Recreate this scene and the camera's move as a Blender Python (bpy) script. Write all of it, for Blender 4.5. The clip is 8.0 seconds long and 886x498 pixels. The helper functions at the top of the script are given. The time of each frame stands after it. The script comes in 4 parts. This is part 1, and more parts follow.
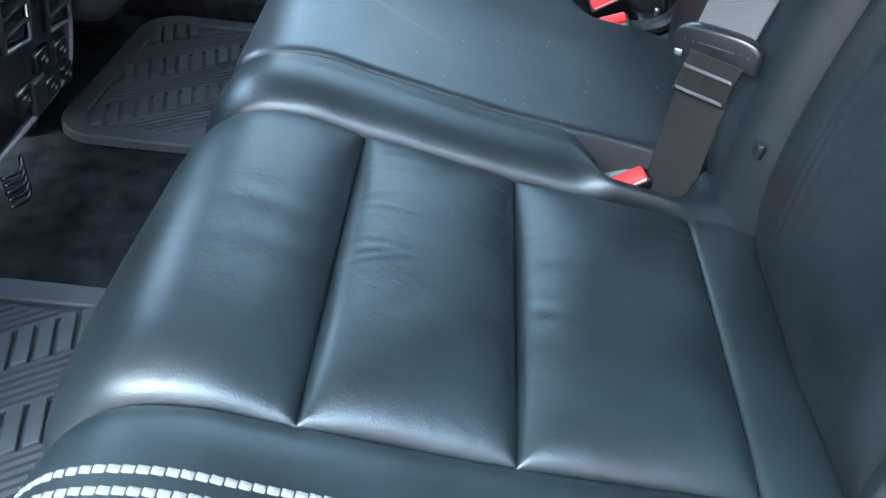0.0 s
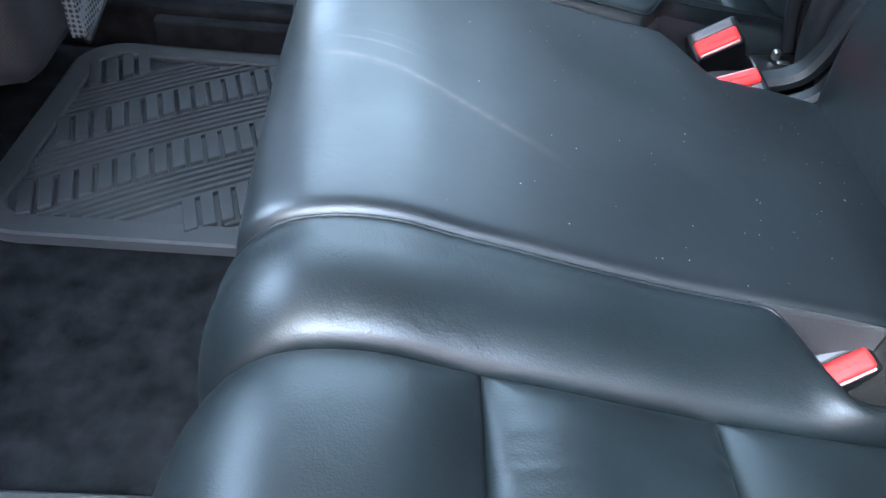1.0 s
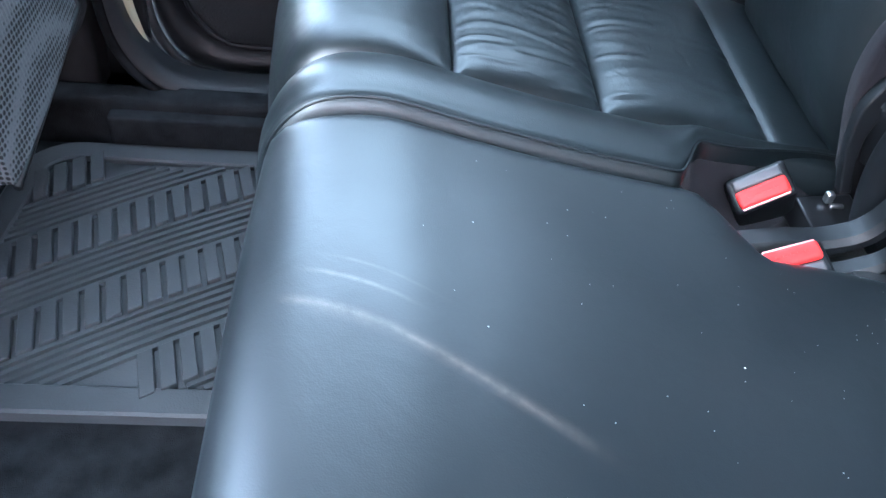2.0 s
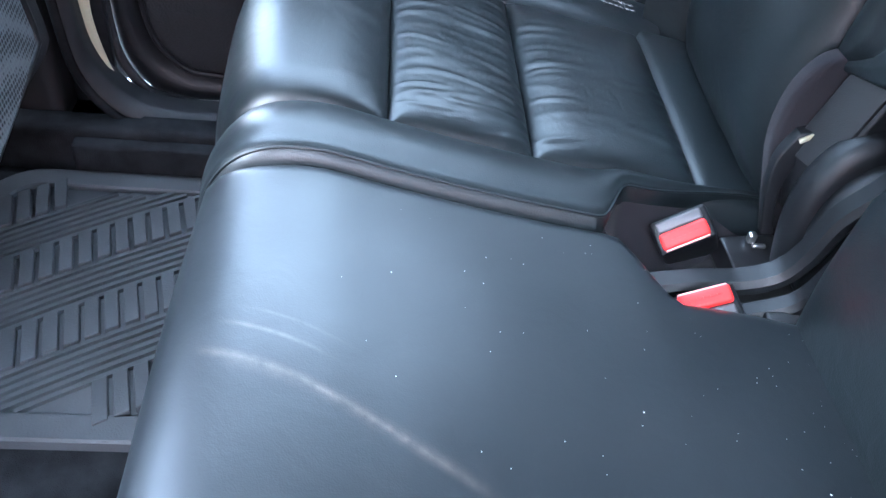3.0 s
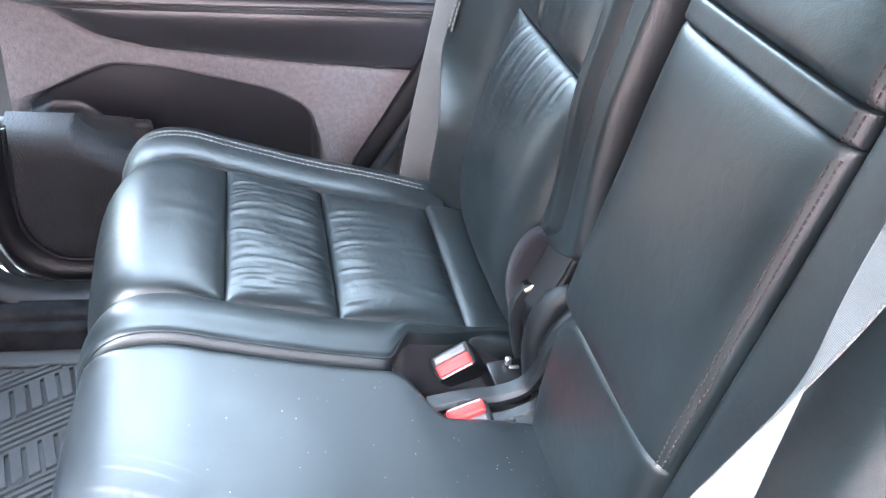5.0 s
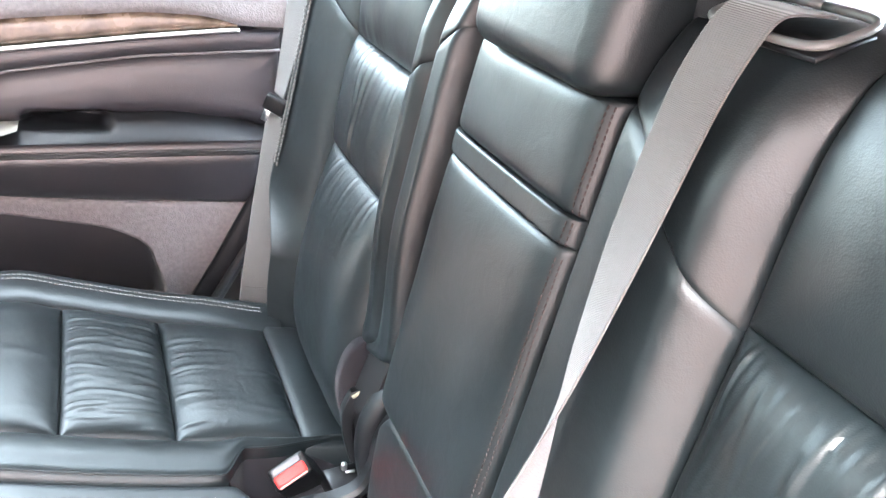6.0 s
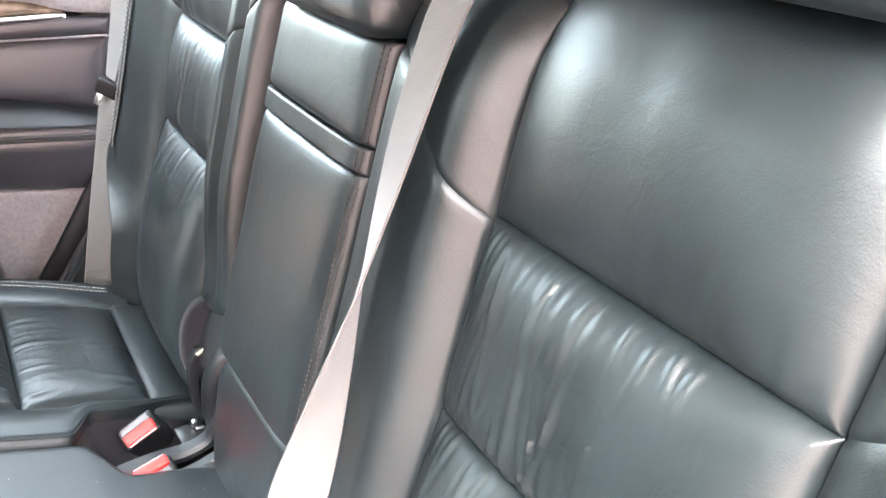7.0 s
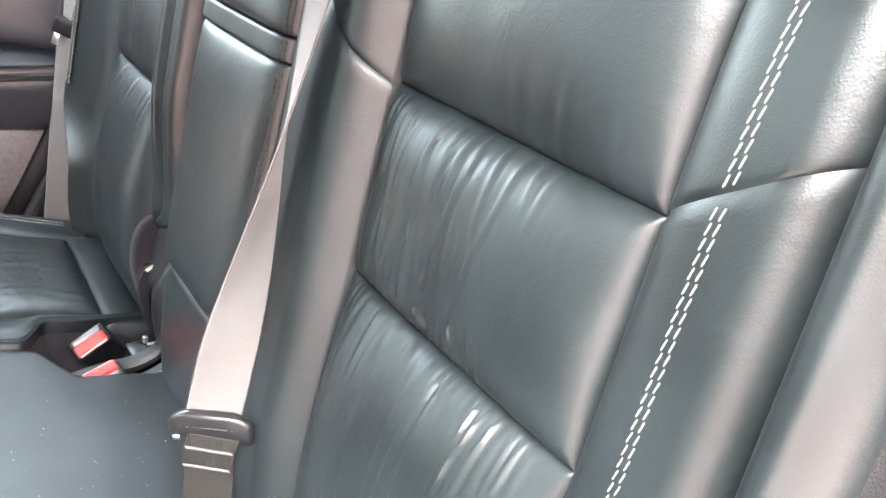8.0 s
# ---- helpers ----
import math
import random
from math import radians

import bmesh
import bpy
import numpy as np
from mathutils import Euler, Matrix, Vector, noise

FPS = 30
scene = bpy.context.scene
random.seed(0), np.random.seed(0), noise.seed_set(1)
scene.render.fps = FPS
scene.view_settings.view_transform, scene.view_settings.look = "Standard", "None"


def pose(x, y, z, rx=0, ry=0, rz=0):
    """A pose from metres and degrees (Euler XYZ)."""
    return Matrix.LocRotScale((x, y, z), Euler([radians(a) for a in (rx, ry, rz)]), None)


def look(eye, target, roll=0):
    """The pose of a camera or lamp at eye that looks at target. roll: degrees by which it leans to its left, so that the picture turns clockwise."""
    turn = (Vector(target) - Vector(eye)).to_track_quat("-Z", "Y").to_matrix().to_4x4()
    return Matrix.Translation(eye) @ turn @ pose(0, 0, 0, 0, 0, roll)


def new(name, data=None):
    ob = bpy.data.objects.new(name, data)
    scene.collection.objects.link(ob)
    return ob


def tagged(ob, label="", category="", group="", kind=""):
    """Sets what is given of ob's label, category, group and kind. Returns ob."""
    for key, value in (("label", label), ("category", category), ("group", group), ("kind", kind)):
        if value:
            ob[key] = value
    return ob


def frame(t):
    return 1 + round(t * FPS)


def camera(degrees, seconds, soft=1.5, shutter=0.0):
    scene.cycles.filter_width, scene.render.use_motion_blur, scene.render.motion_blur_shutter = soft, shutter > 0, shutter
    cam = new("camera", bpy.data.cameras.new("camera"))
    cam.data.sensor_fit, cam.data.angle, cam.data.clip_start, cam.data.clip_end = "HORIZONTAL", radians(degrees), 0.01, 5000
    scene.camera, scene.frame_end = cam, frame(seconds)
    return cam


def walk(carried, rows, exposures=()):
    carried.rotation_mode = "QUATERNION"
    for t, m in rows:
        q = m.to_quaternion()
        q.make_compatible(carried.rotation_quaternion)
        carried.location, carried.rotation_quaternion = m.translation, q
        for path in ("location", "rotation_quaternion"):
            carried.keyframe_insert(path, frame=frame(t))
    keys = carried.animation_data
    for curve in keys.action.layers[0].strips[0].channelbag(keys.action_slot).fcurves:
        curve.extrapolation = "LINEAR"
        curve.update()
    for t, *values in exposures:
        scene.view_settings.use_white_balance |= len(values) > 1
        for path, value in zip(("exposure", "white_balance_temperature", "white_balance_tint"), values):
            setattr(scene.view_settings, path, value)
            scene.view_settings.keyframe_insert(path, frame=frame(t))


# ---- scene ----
cam = camera(56.0, 8.0)
PATH = [
    (0, (-0.206, -0.811, 0.634), (-0.184, 0.72, -0.652), 6.5),
    (0.5, (-0.253, -0.671, 0.611), (-0.155, 0.832, -0.705), 6.8),
    (1, (-0.317, -0.505, 0.578), (-0.171, 0.963, -0.773), 7.6),
    (1.5, (-0.35, -0.37, 0.593), (-0.193, 1.102, -0.753), 7.0),
    (2, (-0.322, -0.31, 0.611), (-0.152, 1.137, -0.759), 7.3),
    (3.3, (-0.276, -0.315, 0.67), (-0.088, 1.137, -0.692), 8.1),
    (3.5, (-0.272, -0.318, 0.681), (-0.092, 1.133, -0.683), 7.9),
    (4, (-0.255, -0.339, 0.723), (-0.065, 1.111, -0.641), 6.7),
    (4.2, (-0.252, -0.354, 0.744), (0.008, 1.102, -0.602), 7.2),
    (5.3, (-0.242, -0.518, 0.848), (0.277, 1.142, -0.139), 8.0),
    (5.5, (-0.232, -0.536, 0.858), (0.337, 1.145, -0.063), 7.8),
    (6, (-0.221, -0.569, 0.872), (0.545, 1.088, 0.055), 7.9),
    (6.5, (-0.221, -0.612, 0.865), (0.716, 0.98, 0.1), 7.8),
    (7, (-0.211, -0.681, 0.857), (0.822, 0.846, 0.081), 7.7),
    (7.5, (-0.203, -0.738, 0.83), (0.864, 0.76, 0.044), 7.7),
    (8, (-0.198, -0.78, 0.797), (0.866, 0.72, 0.01), 8.1),
]
EXPOSURES = [(0.0, 5.15, 4850, -4), (0.5, 5.75, 5000, 0), (1.0, 5.8, 5050, 2), (1.5, 6.0, 4950, 1), (2.2, 6.25, 4950, 3), (4.2, 6.35, 5100, 8), (5.3, 7.15, 5650, 5), (6.5, 6.95, 6150, 5), (7.0, 7.0, 6250, 7), (8.0, 6.65, 6300, 7)]
walk(cam, [(t, look(eye, target, roll)) for t, eye, target, roll in PATH], EXPOSURES)

# ---- light ----
world = bpy.data.worlds.new("sky")
scene.world = world
world.use_nodes = True
wn = world.node_tree.nodes
sky = wn.new("ShaderNodeTexSky")
sky.sky_type, sky.sun_disc = "NISHITA", False
sky.sun_elevation, sky.sun_rotation, sky.dust_density = radians(48), radians(-130), 3.0
haze = wn.new("ShaderNodeMix")
haze.data_type = "RGBA"
haze.inputs["Factor"].default_value, haze.inputs["B"].default_value = 0.55, (5.6, 5.7, 5.8, 1)
world.node_tree.links.new(sky.outputs[0], haze.inputs["A"])
world.node_tree.links.new(haze.outputs["Result"], wn["Background"].inputs[0])
wn["Background"].inputs[1].default_value = 0.15
sun = new("sun", bpy.data.lights.new("sun", "SUN"))
sun.data.energy, sun.data.angle, sun.data.color = 0.8, radians(75), (1.0, 0.95, 0.88)
sun.matrix_world = look((0, 0, 0), (0.513, 0.430, -0.743))

# ---- materials ----


def material(name, colour, rough=0.5, metal=0.0, spec=0.5, grain=0.0, grain_size=900.0, bump=0.0, blotch=0.0, blotch_size=9.0, sheen=0.0, coat=0.0, weave=None, dents=0.0):
    """A surface with fine relief and two scales of variation, in metres."""
    m = bpy.data.materials.new(name)
    m.use_nodes = True
    n, l = m.node_tree.nodes, m.node_tree.links
    b = n["Principled BSDF"]
    b.inputs["Base Color"].default_value = (*colour, 1)
    b.inputs["Roughness"].default_value = rough
    b.inputs["Metallic"].default_value = metal
    b.inputs["Specular IOR Level"].default_value = spec
    b.inputs["Sheen Weight"].default_value = sheen
    b.inputs["Coat Weight"].default_value = coat
    co = n.new("ShaderNodeTexCoord")
    if blotch:
        big = n.new("ShaderNodeTexNoise")
        big.inputs["Scale"].default_value, big.inputs["Detail"].default_value = blotch_size, 5
        l.new(co.outputs["Object"], big.inputs["Vector"])
        ramp = n.new("ShaderNodeMapRange")
        ramp.inputs["From Min"].default_value, ramp.inputs["From Max"].default_value = 0.3, 0.7
        ramp.inputs["To Min"].default_value, ramp.inputs["To Max"].default_value = 1 - blotch, 1 + blotch
        l.new(big.outputs["Fac"], ramp.inputs["Value"])
        mix = n.new("ShaderNodeVectorMath")
        mix.operation = "SCALE"
        mix.inputs[0].default_value = colour
        l.new(ramp.outputs[0], mix.inputs["Scale"])
        l.new(mix.outputs[0], b.inputs["Base Color"])
        rr = n.new("ShaderNodeMath")
        rr.operation = "MULTIPLY_ADD"
        rr.inputs[1].default_value, rr.inputs[2].default_value = blotch * 0.35, rough - blotch * 0.17
        l.new(big.outputs["Fac"], rr.inputs[0])
        l.new(rr.outputs[0], b.inputs["Roughness"])
    if bump:
        if weave:
            tex = n.new("ShaderNodeTexWave")
            tex.inputs["Scale"].default_value = weave
            tex.inputs["Distortion"].default_value = 0.6
            tex.bands_direction = "Z"
            height = tex.outputs["Fac"]
        else:
            tex = n.new("ShaderNodeTexVoronoi")
            tex.inputs["Scale"].default_value = grain_size
            height = tex.outputs["Distance"]
        l.new(co.outputs["Object"], tex.inputs["Vector"])
        bp = n.new("ShaderNodeBump")
        bp.inputs["Strength"].default_value, bp.inputs["Distance"].default_value = bump, 0.0006
        l.new(height, bp.inputs["Height"])
        l.new(bp.outputs[0], b.inputs["Normal"])
        if dents:
            uneven, lift = n.new("ShaderNodeTexNoise"), n.new("ShaderNodeBump")
            uneven.inputs["Scale"].default_value, uneven.inputs["Detail"].default_value = 38, 7
            uneven.inputs["Distortion"].default_value = 0.8
            lift.inputs["Strength"].default_value, lift.inputs["Distance"].default_value = dents, 0.0022
            l.new(co.outputs["Object"], uneven.inputs["Vector"])
            l.new(uneven.outputs["Fac"], lift.inputs["Height"])
            l.new(lift.outputs[0], bp.inputs["Normal"])
    return m


LEATHER = material("black_leather", (0.0040, 0.0062, 0.0072), 0.42, spec=0.42, bump=0.13, grain_size=900, blotch=0.4, blotch_size=11, dents=0.24)
LEATHER_SOFT = material("soft_leather", (0.0040, 0.0062, 0.0072), 0.40, spec=0.42, bump=0.13, grain_size=900, blotch=0.4, blotch_size=17, dents=0.3)
FABRIC = material("dark_felt", (0.014, 0.013, 0.014), 0.9, spec=0.2, bump=0.6, grain_size=1500, blotch=0.3, sheen=0.08)
CARPET = material("black_carpet", (0.013, 0.0135, 0.0145), 1.0, spec=0.0, bump=1.0, grain_size=900, blotch=0.5, blotch_size=30)
RUBBER = material("grey_rubber", (0.033, 0.035, 0.037), 0.60, spec=0.35, bump=0.3, grain_size=500, blotch=0.25)
PLASTIC = material("black_plastic", (0.006, 0.0065, 0.0075), 0.42, spec=0.22, bump=0.2, grain_size=1400, blotch=0.2)
PLASTIC_MATT = material("dark_grain_plastic", (0.014, 0.014, 0.015), 0.55, spec=0.3, bump=0.5, grain_size=900, blotch=0.2)
GLOSS_SOFT = material("semi_gloss_black", (0.008, 0.008, 0.009), 0.28, spec=0.4, blotch=0.15)
GLOSS = material("gloss_black_plastic", (0.008, 0.008, 0.009), 0.12, blotch=0.1)
DOOR_GREY = material("grey_door_vinyl", (0.13, 0.122, 0.125), 0.6, spec=0.35, bump=0.9, grain_size=420, blotch=0.16, blotch_size=150)
DOOR_BLACK = material("black_door_vinyl", (0.020, 0.020, 0.023), 0.34, spec=0.6, bump=0.25, grain_size=800, blotch=0.2)
DOOR_DARK = material("dark_door_vinyl", (0.026, 0.025, 0.029), 0.38, spec=0.55, bump=0.3, grain_size=800, blotch=0.2)
# The same belt webbing, with the shade of its lower end in the colour.
WEB_SHADED = material("shaded_belt_webbing", (0.013, 0.0125, 0.0115), 0.75, spec=0.15, bump=0.8, weave=260, blotch=0.15)
BEZEL = material("satin_beige_plastic", (0.17, 0.16, 0.143), 0.4, blotch=0.06)
GUIDE = material("grey_guide_plastic", (0.07, 0.07, 0.068), 0.4, blotch=0.05)
DUST = material("grey_dust", (0.5, 0.5, 0.48), 0.9, blotch=0.1)
FELT = material("purple_grey_felt", (0.012, 0.0112, 0.0135), 0.95, spec=0.1, bump=0.7, grain_size=1600, blotch=0.25, sheen=0.05)
WEB = material("seat_belt_webbing", (0.06, 0.057, 0.055), 0.7, spec=0.3, bump=0.5, weave=300, blotch=0.15, sheen=0.2)
RED = material("red_button", (0.62, 0.018, 0.016), 0.5, spec=0.25, blotch=0.1)
RED_PALE = material("pale_red_edge", (0.72, 0.30, 0.28), 0.4, blotch=0.1)
SILVER = material("satin_silver", (0.62, 0.62, 0.62), 0.28, metal=1.0)
SLOT = material("grey_slot_metal", (0.05, 0.05, 0.054), 0.45, spec=0.4)
CREAM = material("cream_paint", (0.33, 0.315, 0.225), 0.3, blotch=0.1)
THREAD = material("white_thread", (0.085, 0.083, 0.078), 0.8, bump=0.5, grain_size=2500)
WORN = material("worn_thread", (0.07, 0.07, 0.075), 0.8, bump=0.5, grain_size=2500)
THREAD_BROWN = material("brown_thread", (0.030, 0.022, 0.021), 0.85, spec=0.15)
THREAD_DARK = material("dark_thread", (0.010, 0.009, 0.009), 0.85, spec=0.15)
WOOD = material("polished_wood", (0.085, 0.060, 0.042), 0.25, blotch=0.6, blotch_size=30)
HEADLINER = material("grey_headliner", (0.14, 0.135, 0.13), 0.9, bump=0.5, grain_size=600, blotch=0.1)


def scuffed(name):
    """Leather with pale scrape marks across it."""
    m = material(name, (0.0045, 0.0062, 0.0076), 0.42, spec=0.55, bump=0.07, grain_size=1100, dents=0.12)
    n, l = m.node_tree.nodes, m.node_tree.links
    b, co = n["Principled BSDF"], n.new("ShaderNodeTexCoord")
    sep = n.new("ShaderNodeSeparateXYZ")
    l.new(co.outputs["Object"], sep.inputs[0])

    def op(kind, a, c, d=None):
        q = n.new("ShaderNodeMath")
        q.operation = kind
        for k, v in enumerate((a, c, d)):
            if v is None:
                continue
            if isinstance(v, (int, float)):
                q.inputs[k].default_value = v
            else:
                l.new(v, q.inputs[k])
        return q.outputs[0]

    fine = n.new("ShaderNodeTexNoise")
    fine.inputs["Scale"].default_value, fine.inputs["Detail"].default_value = 140, 4
    l.new(co.outputs["Object"], fine.inputs["Vector"])
    total = None
    for x0, y0, x1, bend, wide, power in ((-0.372, -0.021, -0.205, -1.1, 0.0045, 0.6), (-0.360, -0.027, -0.19, -1.1, 0.007, 0.28), (-0.362, -0.002, -0.285, -1.0, 0.0024, 0.6), (-0.352, 0.008, -0.27, -1.0, 0.0018, 0.25), (-0.322, 0.056, -0.308, 0.0, 0.0016, 0.3)):
        dx = op("SUBTRACT", sep.outputs[0], x0)
        line = op("MULTIPLY_ADD", op("MULTIPLY", dx, dx), bend, y0)
        line = op("MULTIPLY_ADD", dx, -0.27 if bend else -0.5, line)
        off = op("ABSOLUTE", op("SUBTRACT", sep.outputs[1], line), 0)
        mark = op("SUBTRACT", 1.0, op("MINIMUM", op("DIVIDE", off, wide), 1.0))
        span = n.new("ShaderNodeMapRange")
        span.interpolation_type = "SMOOTHSTEP"
        span.inputs["From Min"].default_value, span.inputs["From Max"].default_value = x0, x0 + 0.02
        l.new(sep.outputs[0], span.inputs["Value"])
        end = n.new("ShaderNodeMapRange")
        end.interpolation_type = "SMOOTHSTEP"
        end.inputs["From Min"].default_value, end.inputs["From Max"].default_value = x1, x1 - 0.05
        l.new(sep.outputs[0], end.inputs["Value"])
        mark = op("MULTIPLY", op("MULTIPLY", mark, op("MULTIPLY", span.outputs[0], end.outputs[0])), power)
        total = mark if total is None else op("MAXIMUM", total, mark)
    worn = op("MULTIPLY", total, op("MULTIPLY_ADD", fine.outputs["Fac"], 1.6, -0.15))
    big = n.new("ShaderNodeTexNoise")
    big.inputs["Scale"].default_value, big.inputs["Detail"].default_value = 12, 6
    l.new(co.outputs["Object"], big.inputs["Vector"])
    mix = n.new("ShaderNodeMix")
    mix.data_type = "RGBA"
    mix.inputs["A"].default_value, mix.inputs["B"].default_value = (0.0045, 0.0062, 0.0076, 1), (0.10, 0.082, 0.07, 1)
    l.new(worn, mix.inputs["Factor"])
    l.new(mix.outputs["Result"], b.inputs["Base Color"])
    l.new(op("MULTIPLY_ADD", big.outputs["Fac"], 0.26, 0.28), b.inputs["Roughness"])
    return m


SCUFFED = scuffed("scuffed_leather")
WARM_BOUNCE = material("warm_bounce_render", (0.5, 0.36, 0.31), 0.85, bump=0.4, grain_size=40, blotch=0.25, blotch_size=1.5)
BLOCKER_GREY = material("grey_green_blocker", (0.27, 0.31, 0.28), 0.85, bump=0.4, grain_size=40, blotch=0.25, blotch_size=1.2)
PAVING = material("brown_paving", (0.34, 0.25, 0.2), 0.85, bump=0.5, grain_size=60, blotch=0.3, blotch_size=2)
BODY = material("pale_car_paint", (0.6, 0.58, 0.54), 0.3, blotch=0.05)
CREASE = material("worn_crease", (0.16, 0.15, 0.14), 0.6)


def net(name):
    """A coarse knitted net, with dark holes between pale threads."""
    m = material(name, (0.05, 0.055, 0.06), 0.7, spec=0.2)
    n, l = m.node_tree.nodes, m.node_tree.links
    co, tex = n.new("ShaderNodeTexCoord"), n.new("ShaderNodeTexVoronoi")
    tex.inputs["Scale"].default_value, tex.inputs["Randomness"].default_value = 190, 0.15
    ramp = n.new("ShaderNodeValToRGB")
    ramp.color_ramp.elements[0].color, ramp.color_ramp.elements[1].color = (0.008, 0.008, 0.009, 1), (0.09, 0.096, 0.10, 1)
    ramp.color_ramp.elements[0].position, ramp.color_ramp.elements[1].position = 0.32, 0.5
    l.new(co.outputs["Object"], tex.inputs["Vector"])
    l.new(tex.outputs["Distance"], ramp.inputs[0])
    l.new(ramp.outputs[0], n["Principled BSDF"].inputs["Base Color"])
    bp = n.new("ShaderNodeBump")
    bp.inputs["Strength"].default_value, bp.inputs["Distance"].default_value = 0.8, 0.002
    l.new(tex.outputs["Distance"], bp.inputs["Height"])
    l.new(bp.outputs[0], n["Principled BSDF"].inputs["Normal"])
    return m




def tinted_glass(name, clear):
    m = bpy.data.materials.new(name)
    m.use_nodes = True
    n, l = m.node_tree.nodes, m.node_tree.links
    n.remove(n["Principled BSDF"])
    through_, gloss, mix = n.new("ShaderNodeBsdfTransparent"), n.new("ShaderNodeBsdfGlossy"), n.new("ShaderNodeMixShader")
    through_.inputs[0].default_value = (clear, clear * 1.03, clear, 1)
    gloss.inputs["Roughness"].default_value = 0.02
    mix.inputs[0].default_value = 0.06
    l.new(through_.outputs[0], mix.inputs[1])
    l.new(gloss.outputs[0], mix.inputs[2])
    l.new(mix.outputs[0], n["Material Output"].inputs[0])
    return m


PRIVACY = tinted_glass("privacy_glass", 0.66)
MESH = net("grey_net")
SPEAKER = material("speaker_cloth", (0.010, 0.0115, 0.013), 0.7, spec=0.3, bump=1.0, grain_size=330, blotch=0.3)

# ---- builders ----
MID = -0.018


def mesh_of(name, verts, faces, mat, smooth=True):
    me = bpy.data.meshes.new(name)
    me.from_pydata([tuple(v) for v in verts], [], faces)
    me.materials.append(mat)
    if smooth:
        me.polygons.foreach_set("use_smooth", [True] * len(me.polygons))
    me.update()
    return me


def part(name, me, parent=None, label="", kind=""):
    """Links a mesh as one object under its thing."""
    ob = new(name, me)
    if parent:
        ob.parent = parent
        ob.matrix_parent_inverse = parent.matrix_world.inverted()
    return tagged(ob, label=label, kind=kind)


def thing(name, at, label, category, group="", kind=""):
    ob = new(name)
    ob.location = at
    bpy.context.view_layer.update()
    ob.empty_display_size = 0.05
    return tagged(ob, label, category, group, kind)


def curve(points, count=400):
    """A smooth line through points (x, z): arrays of place and left-hand normal along it, and its length."""
    p = np.array(points, float)
    q = np.vstack([2 * p[0] - p[1], p, 2 * p[-1] - p[-2]])
    out = []
    for i in range(1, len(q) - 2):
        for a in np.linspace(0, 1, 40, endpoint=False):
            out.append(0.5 * (2 * q[i] + (q[i + 1] - q[i - 1]) * a + (2 * q[i - 1] - 5 * q[i] + 4 * q[i + 1] - q[i + 2]) * a * a + (3 * q[i] - q[i - 1] - 3 * q[i + 1] + q[i + 2]) * a ** 3))
    out = np.array(out + [p[-1]])
    run = np.r_[0, np.cumsum(np.hypot(*np.diff(out, axis=0).T))]
    s = np.linspace(0, run[-1], count)
    out = np.stack([np.interp(s, run, c) for c in out.T], 1)
    tan = np.gradient(out, axis=0)
    tan /= np.linalg.norm(tan, axis=1)[:, None]
    return dict(s=s, p=out, n=np.stack([-tan[:, 1], tan[:, 0]], 1), long=run[-1])


def on(c, s, h=0.0):
    """The place at s metres along a curve, h metres off it."""
    p = [np.interp(s, c["s"], c["p"][:, k]) + h * np.interp(s, c["s"], c["n"][:, k]) for k in (0, 1)]
    return p[0], p[1]


def where(c, axis, value, after=0.0):
    """The s at which a curve passes a value, past s = after."""
    k = c["s"] >= after
    return float(np.interp(value, c["p"][k, axis], c["s"][k]))


def spaced(n, tight=0.6):
    """Steps from 0 to 1, closer near both ends."""
    u = np.linspace(0, 1, n)
    return (1 - tight) * u + tight * (0.5 - 0.5 * np.cos(np.pi * u))


def pad(name, f, nu, nv, back, mat, flip=False, tight=0.6):
    """A closed cushion skin: f(u, v) gives its face, back(u, v) the places behind its rim."""
    us, vs = spaced(nu, tight), spaced(nv, tight)
    verts = [f(u, v) for u in us for v in vs]
    faces = [(i * nv + j, (i + 1) * nv + j, (i + 1) * nv + j + 1, i * nv + j + 1) for i in range(nu - 1) for j in range(nv - 1)]
    rim = [(i, 0) for i in range(nu)] + [(nu - 1, j) for j in range(1, nv)] + [(i, nv - 1) for i in range(nu - 2, -1, -1)] + [(0, j) for j in range(nv - 2, 0, -1)]
    base = len(verts)
    verts += [back(us[i], vs[j]) for i, j in rim]
    k = len(rim)
    faces += [(rim[a][0] * nv + rim[a][1], base + a, base + (a + 1) % k, rim[(a + 1) % k][0] * nv + rim[(a + 1) % k][1]) for a in range(k)]
    faces.append(tuple(base + a for a in reversed(range(k))))
    if flip:
        faces = [tuple(reversed(q)) for q in faces]
    me = mesh_of(name, verts, faces, mat)
    bm = bmesh.new()
    bm.from_mesh(me)
    bmesh.ops.recalc_face_normals(bm, faces=bm.faces)
    bm.to_mesh(me)
    bm.free()
    me.set_sharp_from_angle(angle=radians(55))
    return me


def box(name, size, mat, bevel=0.004, segments=3, at=(0, 0, 0), taper=None):
    """A bevelled block with its middle at a place."""
    bm = bmesh.new()
    bmesh.ops.create_cube(bm, size=1)
    bmesh.ops.scale(bm, vec=size, verts=bm.verts)
    if taper:
        for v in bm.verts:
            if v.co.z > 0:
                v.co.x *= taper[0]
                v.co.y *= taper[1]
    if bevel:
        bmesh.ops.bevel(bm, geom=bm.edges[:], offset=bevel, segments=segments, profile=0.6, affect="EDGES")
    bmesh.ops.translate(bm, vec=at, verts=bm.verts)
    me = bpy.data.meshes.new(name)
    bm.to_mesh(me)
    bm.free()
    me.materials.append(mat)
    me.polygons.foreach_set("use_smooth", [bevel > 0] * len(me.polygons))
    return me


